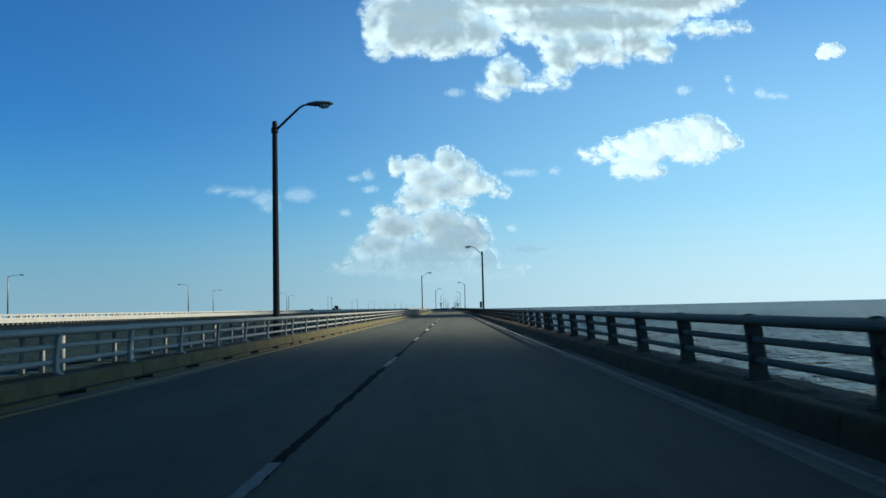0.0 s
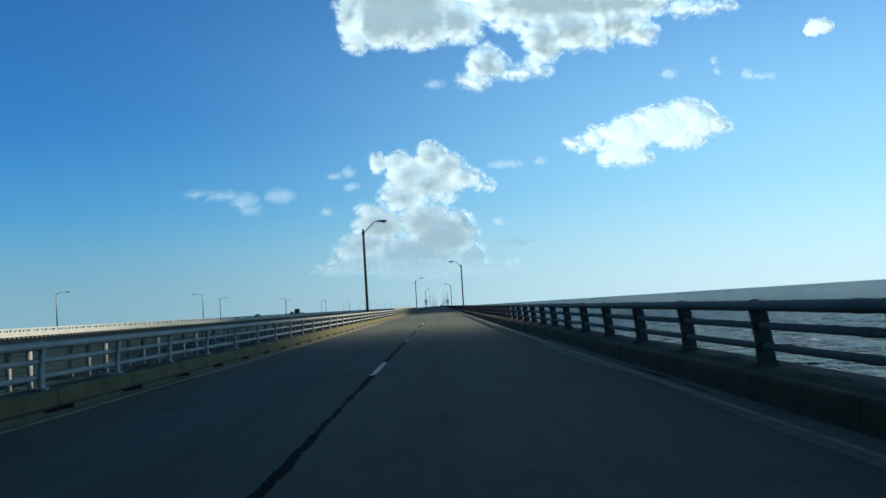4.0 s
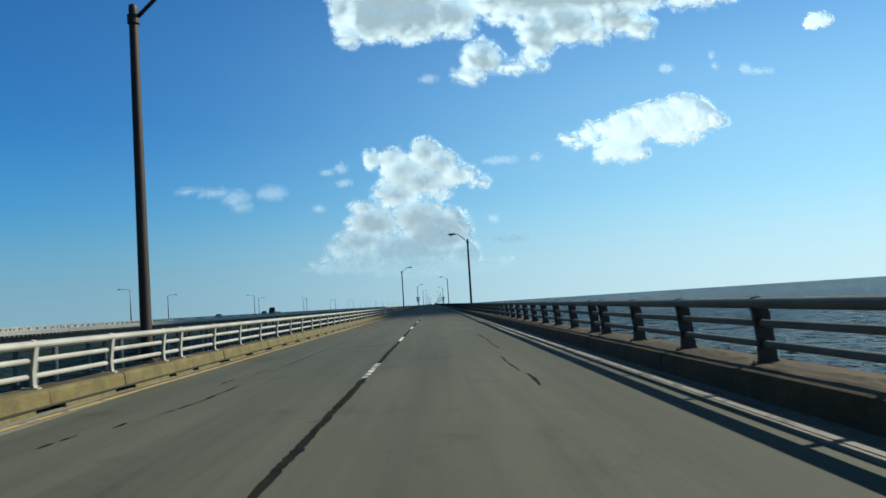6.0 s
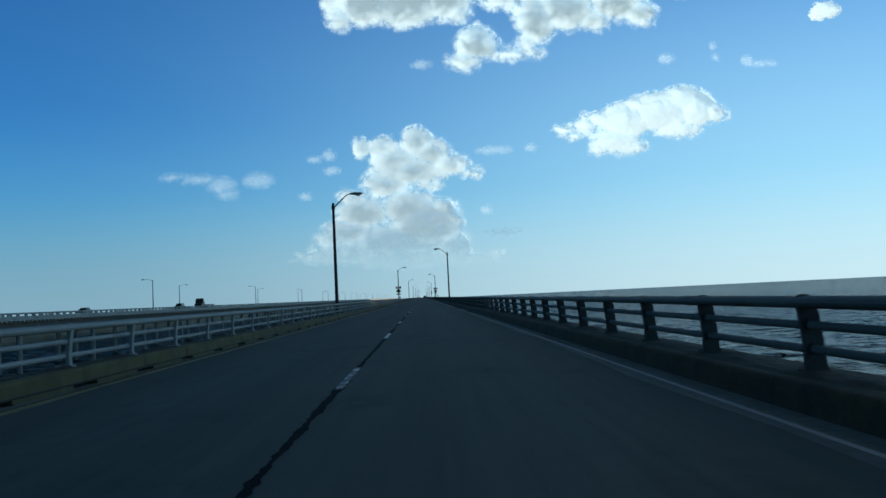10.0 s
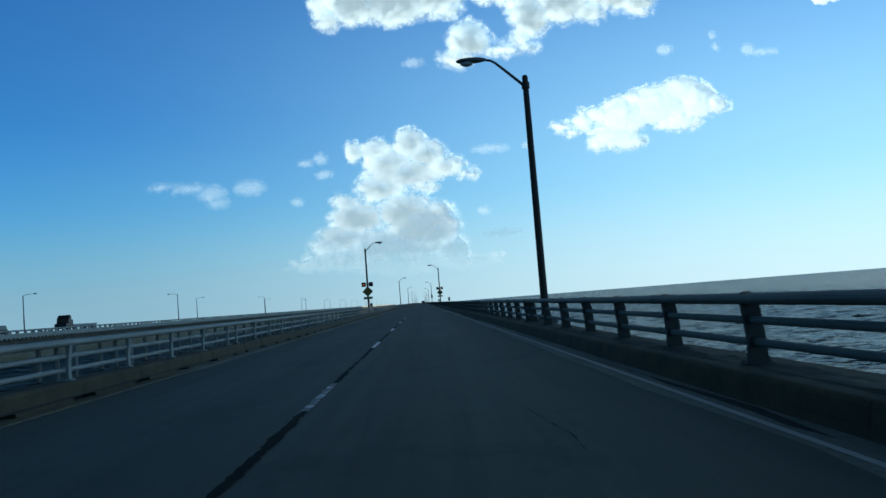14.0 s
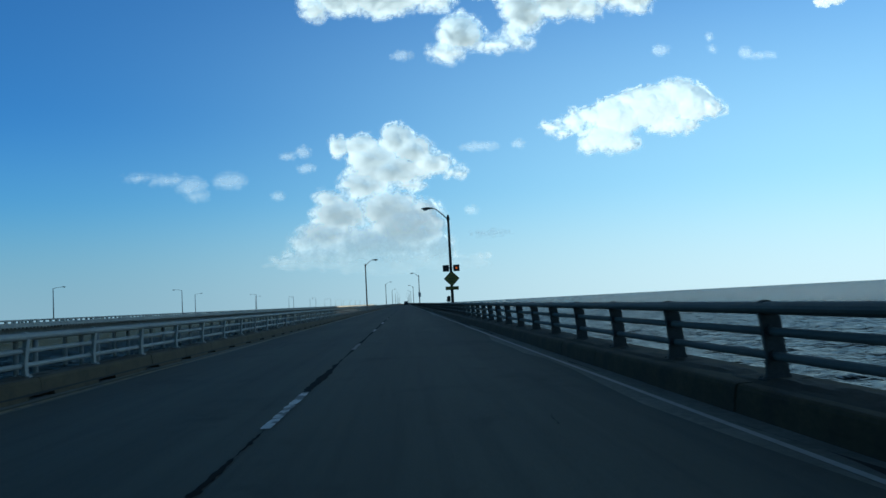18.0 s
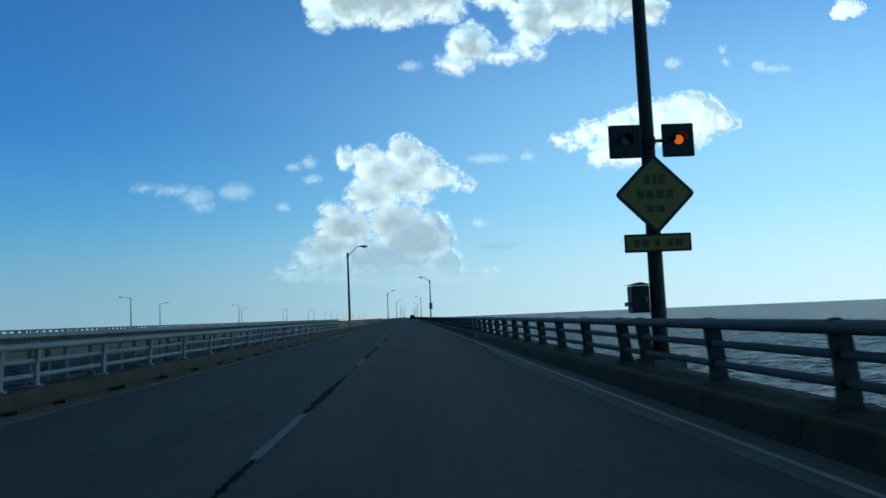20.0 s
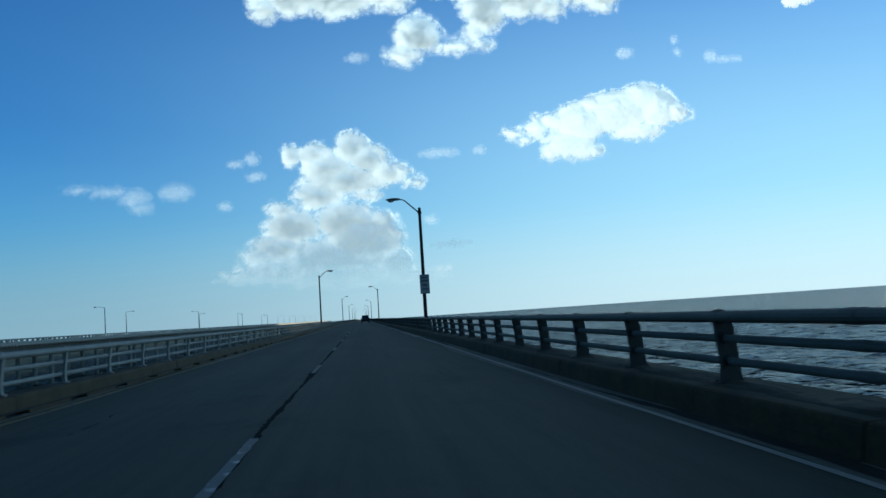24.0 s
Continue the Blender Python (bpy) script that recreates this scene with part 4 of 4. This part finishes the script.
def parapet_span():
    bm = bmesh.new()
    box(bm, -0.2, 0.2, 0.02, SPAN - 0.02, 0, 0.30, 0.02)
    box(bm, -0.17, 0.17, 0.02, SPAN - 0.02, 0.62, 0.86, 0.03)
    n = 8
    for i in range(n):
        y = SPAN * (i + 0.5) / n
        box(bm, -0.13, 0.13, y - 0.26, y + 0.26, 0.29, 0.63)
    box(bm, 0.18, 0.33, 0.02, SPAN - 0.02, -0.46, -0.02, 0.02)
    for i in range(16):
        y = SPAN * (i + 0.5) / 16
        box(bm, 0.0, 0.10, y - 0.28, y + 0.28, -0.70, -0.45)
    me = bpy.data.meshes.new("parapet")
    bm.to_mesh(me)
    bm.free()
    me.materials.append(PALE_CONCRETE)
    return me


PARAPET = parapet_span()
for i in range(-4, 96):
    for x in (NX + 0.1, FX - 0.1):
        tagged(share("parapet", PARAPET, pose(x, SPAN * i, DECK2), None), "pale open concrete parapet of the parallel bridge", "parapet", "parapets of the parallel bridge")


def pile_bent(x, y, half, top, mat, group, count):
    bent = empty("pile_bent", pose(x, y, 0), "pale round concrete columns under a cap beam", "bridge pier", group)
    bm = bmesh.new()
    box(bm, -half, half, -0.6, 0.6, top - 1.0, top, 0.04)
    part("cap", bm, CONCRETE, bent)
    for i in range(count):
        px = -half + 0.8 + (2 * half - 1.6) * i / (count - 1)
        bm = bmesh.new()
        tube(bm, [(px, 0, WATER_Z - 2), (px, 0, top - 0.98)], 0.46, 14)
        part("column", bm, mat, bent, smooth=True)
    return bent


bent2 = pile_bent((NX + FX) / 2, 325.0 - 10 * SPAN2, 4.3, DECK2 - 1.6, COLUMN, "bents of the parallel bridge", 3)
for i in range(1, 76):
    copy_thing(bent2, pose((NX + FX) / 2, 325.0 + SPAN2 * (i - 10), 0))
bent1 = pile_bent(0.05, 2.0, 4.9, -0.6, PALE_CONCRETE, "bents of the near bridge", 3)
for i in range(1, 70):
    copy_thing(bent1, pose(0.05, 2.0 + SPAN * i, 0))


def mast(x, y, sign, label):
    """The lamps of the parallel bridge: straight grey pole, long level arm."""
    lamp = empty("bridge_lamp", pose(x, y, DECK2 + 0.8), label, "street lamp", "lamps of the parallel bridge")
    bm = bmesh.new()
    tube(bm, [(0, 0, 0), (0, 0, 3), (0, 0, 6.7)], [0.13, 0.11, 0.085], 12)
    part("pole", bm, GREY_POLE, lamp, smooth=True)
    bm = bmesh.new()
    tube(bm, [(0, 0, 6.65), (sign * 0.9, 0, 6.85), (sign * 1.9, 0, 6.92)], [0.05, 0.04, 0.035], 8)
    part("arm", bm, GREY_POLE, lamp, smooth=True)
    lamp_head(lamp, sign, 1.85, 6.92)
    return lamp


near_mast = mast(NX + 0.1, 448.0 - 122 * 4, -1, "grey street lamp with a long arm on a concrete parapet")
far_mast = mast(FX - 0.1, 507.0 - 122 * 4, 1, "grey street lamp with a long arm on a concrete parapet")
for i in range(-3, 12):
    copy_thing(near_mast, pose(NX + 0.1, 448.0 + 122 * i, DECK2 + 0.8))
    copy_thing(far_mast, pose(FX - 0.1, 507.0 + 122 * i, DECK2 + 0.8))


# ---- vehicles ----
def wheel(car, x, y, r, w):
    bm = bmesh.new()
    tube(bm, [(x - w / 2, y, r), (x - w / 2 + 0.02, y, r), (x + w / 2 - 0.02, y, r), (x + w / 2, y, r)], [r - 0.04, r, r, r - 0.04], 20)
    ob = part("wheel", bm, RUBBER, car)
    bm = bmesh.new()
    s = 1 if x > 0 else -1
    tube(bm, [(x + s * (w / 2 - 0.02), y, r), (x + s * (w / 2 + 0.012), y, r)], r * 0.62, 14)
    part("rim", bm, LAMP_GREY, ob)


def vehicle(name, x, y, z, turn, side, roof, length, width, paint, label, category):
    """side: the body's outline (y, z); roof: the cabin's outline."""
    car = empty(name, pose(x, y, z, 0, 0, turn), label, category)
    bm = bmesh.new()
    prism(bm, side, 0, -width / 2, width / 2)
    bmesh.ops.bevel(bm, geom=list(bm.edges), offset=0.05, segments=2, affect="EDGES")
    part("body", bm, paint, car)
    bm = bmesh.new()
    prism(bm, roof, 0, -width / 2 + 0.1, width / 2 - 0.1)
    top = max(p[1] for p in roof)
    for v in bm.verts:
        if v.co.z > top - 0.2:
            v.co.x *= 0.86
    bmesh.ops.bevel(bm, geom=list(bm.edges), offset=0.04, segments=2, affect="EDGES")
    part("cabin_glass", bm, GLASS_DARK, car)
    flat = [p for p in roof if p[1] > top - 0.2]
    bm = bmesh.new()
    box(bm, -width / 2 + 0.22, width / 2 - 0.22, min(p[0] for p in flat) + 0.05, max(p[0] for p in flat) - 0.05, top - 0.03, top + 0.025, 0.01)
    part("roof", bm, paint, car)
    r = 0.34
    for sx in (-1, 1):
        for wy in (-length / 2 + 0.85, length / 2 - 0.9):
            wheel(car, sx * (width / 2 - 0.1), wy, r, 0.22)
        bm = bmesh.new()
        box(bm, *sorted((sx * (width / 2 - 0.32), sx * (width / 2 - 0.08))), -length / 2 - 0.015, -length / 2 + 0.06, 0.75, 0.95, 0.01)
        part("tail_light", bm, RED_LENS, car)
        bm = bmesh.new()
        box(bm, *sorted((sx * (width / 2 - 0.45), sx * (width / 2 - 0.1))), length / 2 - 0.06, length / 2 + 0.015, 0.65, 0.80, 0.01)
        part("headlight", bm, BOWL, car)
        bm = bmesh.new()
        box(bm, *sorted((sx * (width / 2), sx * (width / 2 + 0.18))), length * 0.12, length * 0.12 + 0.1, 0.98, 1.12, 0.02)
        part("wing_mirror", bm, paint, car)
    bm = bmesh.new()
    box(bm, -0.26, 0.26, -length / 2 - 0.012, -length / 2 + 0.02, 0.55, 0.68)
    part("plate_bar", bm, SIGN_WHITE, car)
    return car


SUV = ([(-2.3, 0.35), (-2.35, 0.7), (-2.3, 1.05), (0.9, 1.08), (2.15, 0.95), (2.3, 0.7), (2.3, 0.35)], [(-2.25, 1.05), (-2.1, 1.72), (0.35, 1.74), (1.15, 1.05)])
SEDAN = ([(-2.3, 0.32), (-2.35, 0.6), (-2.25, 0.92), (1.0, 0.95), (2.2, 0.78), (2.35, 0.55), (2.3, 0.32)], [(-1.7, 0.92), (-0.95, 1.42), (0.35, 1.43), (1.25, 0.93)])
vehicle("car", 1.85, 786, 0.0, 0, *SUV, 4.6, 1.85, CAR_DARK, "dark sport utility car seen from behind on the road", "car")
vehicle("car", -68.2, 482, DECK2 + 0.012, 180, *SUV, 4.6, 1.85, CAR_DARK, "dark car on the parallel bridge", "car")
vehicle("car", -71.6, 425, DECK2 + 0.012, 180, *SEDAN, 4.6, 1.8, CAR_SILVER, "silver car on the parallel bridge", "car")

truck = empty("truck", pose(-71.6, 518, DECK2 + 0.012, 0, 0, 180), "dark lorry with an empty flat trailer on the parallel bridge", "truck")
bm = bmesh.new()
prism(bm, [(1.6, 0.5), (1.6, 2.9), (2.2, 3.3), (3.0, 2.6), (3.2, 1.7), (4.2, 1.55), (4.3, 0.5)], 0, -1.2, 1.2)
bmesh.ops.bevel(bm, geom=list(bm.edges), offset=0.06, segments=2, affect="EDGES")
part("cab", bm, CAR_DARK, truck)
bm = bmesh.new()
box(bm, -1.0, 1.0, 3.06, 3.2, 1.75, 2.5, 0.02)
part("windscreen", bm, GLASS_DARK, truck)
bm = bmesh.new()
box(bm, -1.1, 1.1, -11.4, 1.6, 0.75, 1.1, 0.03)
part("chassis", bm, GREY_POLE, truck)
bm = bmesh.new()
box(bm, -1.22, 1.22, -11.5, 1.1, 1.12, 1.36, 0.03)
box(bm, -1.22, 1.22, 0.95, 1.1, 1.34, 2.3, 0.03)
part("trailer", bm, BOWL, truck, "pale flat trailer with a headboard")
for sx in (-1, 1):
    for wy in (-10.4, -9.2, 0.4, 3.4):
        wheel(truck, sx * 1.05, wy, 0.5, 0.3)


# ---- clouds ----
def blurred(a, times):
    for _ in range(times):
        p = np.pad(a, 1, mode="edge")
        a = (p[:-2, 1:-1] + p[2:, 1:-1] + p[1:-1, :-2] + p[1:-1, 2:] + 2 * a) / 6
    return a


def billow(x, y, w, seed, octaves, gain=0.6):
    """Heaped puffs on puffs, each octave half as large as the last; about 0 to 1, creased between the puffs."""
    total, amp, norm = 0, 1.0, 0
    for o in range(octaves):
        v = w / 2 ** o
        wx, wy = x + 0.45 * v * lattice(x / v + 3, y / v, seed + 31 + o), y + 0.45 * v * lattice(x / v + 7, y / v, seed + 41 + o)
        total, norm = total + amp * np.minimum(np.abs(lattice(wx / v, wy / v, seed + 51 + o) - 0.5) * 4.5, 1.2), norm + amp
        amp *= gain
    return total / norm


def cloud(place, lobes, step, depth, seed, mat, label, cuts=(), puffs=70.0, rough=0.8, crisp=(1.0, 2.4), heart=80.0, grey=1.0, low_grey=0.0, lean=(-0.6, -0.5), foot=None, flat=False):
    """A heaped cloud over lobes (x, z, half width, half height) about its place, less the cuts. puffs: size of its
    largest puffs; crisp: how sharp its rim is at the bottom and at the top; heart: how far in from the rim it is at its
    thickest; grey: how much shade is put into deep; low_grey: how much more at the foot."""
    pad = 0.9 * puffs
    lo = np.array([(a - c, b - d) for a, b, c, d in lobes]).min(0) - pad
    hi = np.array([(a + c, b + d) for a, b, c, d in lobes]).max(0) + pad
    ax, az = np.arange(lo[0], hi[0] + step, step), np.arange(lo[1], hi[1] + step, step)
    gx, gz = np.meshgrid(ax, az)
    within = np.full(gx.shape, -999.0)                      # metres in from the rim, about
    for a, b, c, d in lobes:
        q = np.sqrt(((gx - a) / c) ** 2 + ((gz - b) / d) ** 2)
        slope = np.sqrt(((gx - a) / c ** 2) ** 2 + ((gz - b) / d ** 2) ** 2) / np.maximum(q, 0.05)
        within = np.maximum(within, np.where(q < 1, (1 - q) * min(c, d), (1 - q) / np.maximum(slope, 1 / max(c, d))))
    body = within
    for a, b, c, d in cuts:
        q = np.sqrt(((gx - a) / c) ** 2 + ((gz - b) / d) ** 2)
        within = np.minimum(within, (q - 1) * min(c, d))
    heap, swell = billow(gx, gz, puffs, seed, 5), billow(gx, gz, 1.3 * puffs, seed + 5, 3, 0.5)
    ragged = fbm(gx / puffs, gz / puffs, seed, 7, 0.64) - 0.5
    up = (gz - lo[1]) / (hi[1] - lo[1])
    sharp = crisp[0] + (crisp[1] - crisp[0]) * up * up * (3 - 2 * up)
    rim = np.clip(within, -pad, pad) / (0.5 * puffs) + rough * (0.9 * (heap - 0.42) + 1.7 * ragged)
    den = 0.3 + rim * sharp - np.clip(-3 * within / pad - 1.2, 0, 3)
    if foot:
        t = np.clip((gz - foot[0]) / (foot[1] - foot[0]), 0, 1)
        den = np.minimum(den, 1.1 * t * t * (3 - 2 * t) + 0.35 * ragged)
    den = np.clip(den, -1.5, 1.5)
    t = np.clip(blurred(within, 8) / heart + 0.9 * (fbm(gx / (2 * puffs), gz / puffs, seed + 71, 4, 0.55) - 0.5), 0, 1)
    # shade put into deep: more towards the foot and in the creases
    deep = np.clip(grey * (t + low_grey * (1 - up) + 0.6 * (0.42 - blurred(heap, 5))), 0, 1.2)
    out = depth * np.sqrt(np.clip(blurred(body, 12) / (1.6 * puffs), 0, 1)) + 0.16 * puffs * blurred(swell, 3)
    ny, nx = gx.shape
    keep = den > -0.45
    cell = keep[:-1, :-1] | keep[1:, :-1] | keep[:-1, 1:] | keep[1:, 1:]
    i = np.arange(nx * ny).reshape(ny, nx)
    quads = np.stack([i[:-1, :-1], i[:-1, 1:], i[1:, 1:], i[1:, :-1]], -1)[cell]
    used, back = np.unique(quads, return_inverse=True)
    if flat:
        co = np.stack([gx, gz, out], -1).reshape(-1, 3)[used]
    else:
        # the heap stands between the road and the sun, and leans over the road
        dy = lean[0] * gx + lean[1] * gz - out
        k = 1 + dy / (place[1] - 300)
        co = np.stack([(place[0] + gx) * k - place[0], dy, (place[2] + gz) * k - place[2]], -1).reshape(-1, 3)[used]
    me = bpy.data.meshes.new("cloud")
    me.from_pydata(co.tolist(), [], back.reshape(-1, 4).tolist())
    for name, field in (("vapour", den), ("deep", deep)):
        me.attributes.new(name, "FLOAT", "POINT").data.foreach_set("value", field.reshape(-1)[used].astype(np.float32))
    me.materials.append(mat)
    me.polygons.foreach_set("use_smooth", [True] * len(me.polygons))
    ob = new("cloud", me)
    ob.matrix_basis = pose(*place)
    return tagged(ob, label, "cloud", "clouds in the sky", "structure")


cloud((-66, 4400, 446), [(68, 351, 96, 79), (-111, 327, 102, 57), (-211, 323, 51, 57), (-51, 261, 124, 74), (145, 295, 102, 79), (233, 224, 107, 57), (334, 178, 62, 25), (40, 198, 221, 74), (108, 123, 96, 25), (-106, 133, 130, 68), (-265, 70, 85, 48), (-225, -4, 141, 90), (17, 13, 164, 93), (173, -1, 79, 62), (98, -77, 192, 136), (-278, -101, 158, 76), (-369, -128, 102, 45), (-48, -155, 305, 96), (234, -192, 85, 74), (-276, -195, 198, 51), (-418, -213, 119, 20), (5, -226, 283, 51), (265, -256, 156, 17)],
      3.0, 95, 3, CLOUD, "tall heaped white cloud with a grey foot", foot=(-400, 130), puffs=85, heart=70, grey=0.9, low_grey=0.45, crisp=(0.45, 1.2))
cloud((415, 3200, 1088), [(-695, 46, 52, 84), (-674, -54, 52, 52), (-577, 13, 120, 104), (-433, 7, 160, 110), (-491, 90, 260, 120), (-289, 6, 116, 84), (-240, -53, 48, 40), (-121, 48, 120, 44), (47, -83, 80, 96), (6, -170, 36, 44), (29, -209, 36, 22), (-175, -170, 84, 68), (-227, -231, 64, 36), (-58, -213, 80, 22), (-73, -14, 80, 40), (163, -46, 116, 88), (259, -93, 68, 44), (351, -29, 116, 76), (431, -69, 68, 52), (449, -110, 36, 20), (336, 52, 240, 80), (128, 62, 400, 96), (604, 19, 68, 36), (691, 15, 72, 26), (771, 22, 52, 20), (22, 195, 640, 140), (447, 155, 360, 100)],
      2.6, 90, 12, CLOUD, "broad ragged white cloud with a grey underside", cuts=[(-78, -99, 48, 56)],
      puffs=62, heart=72, grey=1.4, crisp=(0.75, 0.85))
cloud((941, 3700, 698), [(214, 94, 108, 66), (114, 50, 145, 89), (271, 55, 89, 80), (342, 39, 52, 47), (377, 25, 30, 21), (-32, 20, 122, 80), (20, 79, 89, 40), (-128, 25, 89, 38), (180, -26, 108, 42), (-87, -69, 113, 56), (-41, -96, 89, 38), (-170, -94, 38, 33), (-214, 0, 52, 38), (-218, 39, 19, 19), (-299, -15, 42, 21), (-334, -9, 28, 14), (-265, -44, 33, 16)],
      2.6, 80, 21, CLOUD, "bright white long cloud", puffs=58, heart=110, grey=0.45, crisp=(0.7, 1.25))
cloud((1372, 2900, 884), [(15, 9, 50, 29), (-16, -9, 32, 18)], 1.8, 30, 33, CLOUD, "small bright white cloud", puffs=28, heart=60, grey=0.4, crisp=(1.2, 2.0))
cloud((-1037, 4600, 666), [(-251, 32, 77, 15), (-124, 14, 89, 24), (-6, -22, 71, 42), (23, -71, 53, 24), (188, -4, 83, 39)], 3.5, 30, 41, WISP, "thin veil of white cloud", puffs=55, rough=0.7, crisp=(0.5, 0.6))
for n, (place, lobes) in enumerate([
        ((-365, 3400, 558), [(28, 7, 24, 20), (-28, -7, 30, 13)]), ((-330, 3400, 504), [(0, 0, 32, 15)]), ((-435, 3400, 409), [(0, 0, 24, 15)]),
        ((301, 3400, 558), [(0, 0, 72, 15)]), ((444, 3400, 562), [(0, 0, 22, 14)]), ((261, 3400, 326), [(0, 0, 24, 14)]), ((325, 3400, 239), [(0, 0, 72, 13)]),
        ((1348, 3400, 862), [(-29, 7, 26, 20), (29, -7, 55, 11)]), ((1190, 3400, 910), [(-4, 22, 12, 14), (4, -22, 16, 12)]), ((997, 3400, 891), [(0, 0, 32, 20)]), ((36, 3400, 906), [(0, 0, 40, 17)])]):
    cloud(place, lobes, 2.0, 14, 60 + n, WISP, "small shred of thin white cloud", puffs=26, rough=0.9, crisp=(0.6, 0.7))

# clouds beside the sun, out over the sea: their shade lies on parts of the bridge
UP = 760.0
OFF = SUN_DIR * (UP / SUN_DIR.z)
for seed, lobes, puffs, height, soft in ((71, [(20, 620, 150, 330), (60, 1050, 200, 260)], 90, 0, 1.2), (88, [(30, 338, 60, 109)], 34, 30, 0.6), (77, [(10, 113.5, 60, 24)], 30, 0, 0.8), (83, [(10, -66, 130, 101)], 38, 0, 0.7)):
    cloud((OFF.x, OFF.y, UP + height), lobes, puffs / 10, 8, seed, CLOUD, "white cloud high over the sea", rough=0.35, flat=True, puffs=puffs, crisp=(soft, soft))
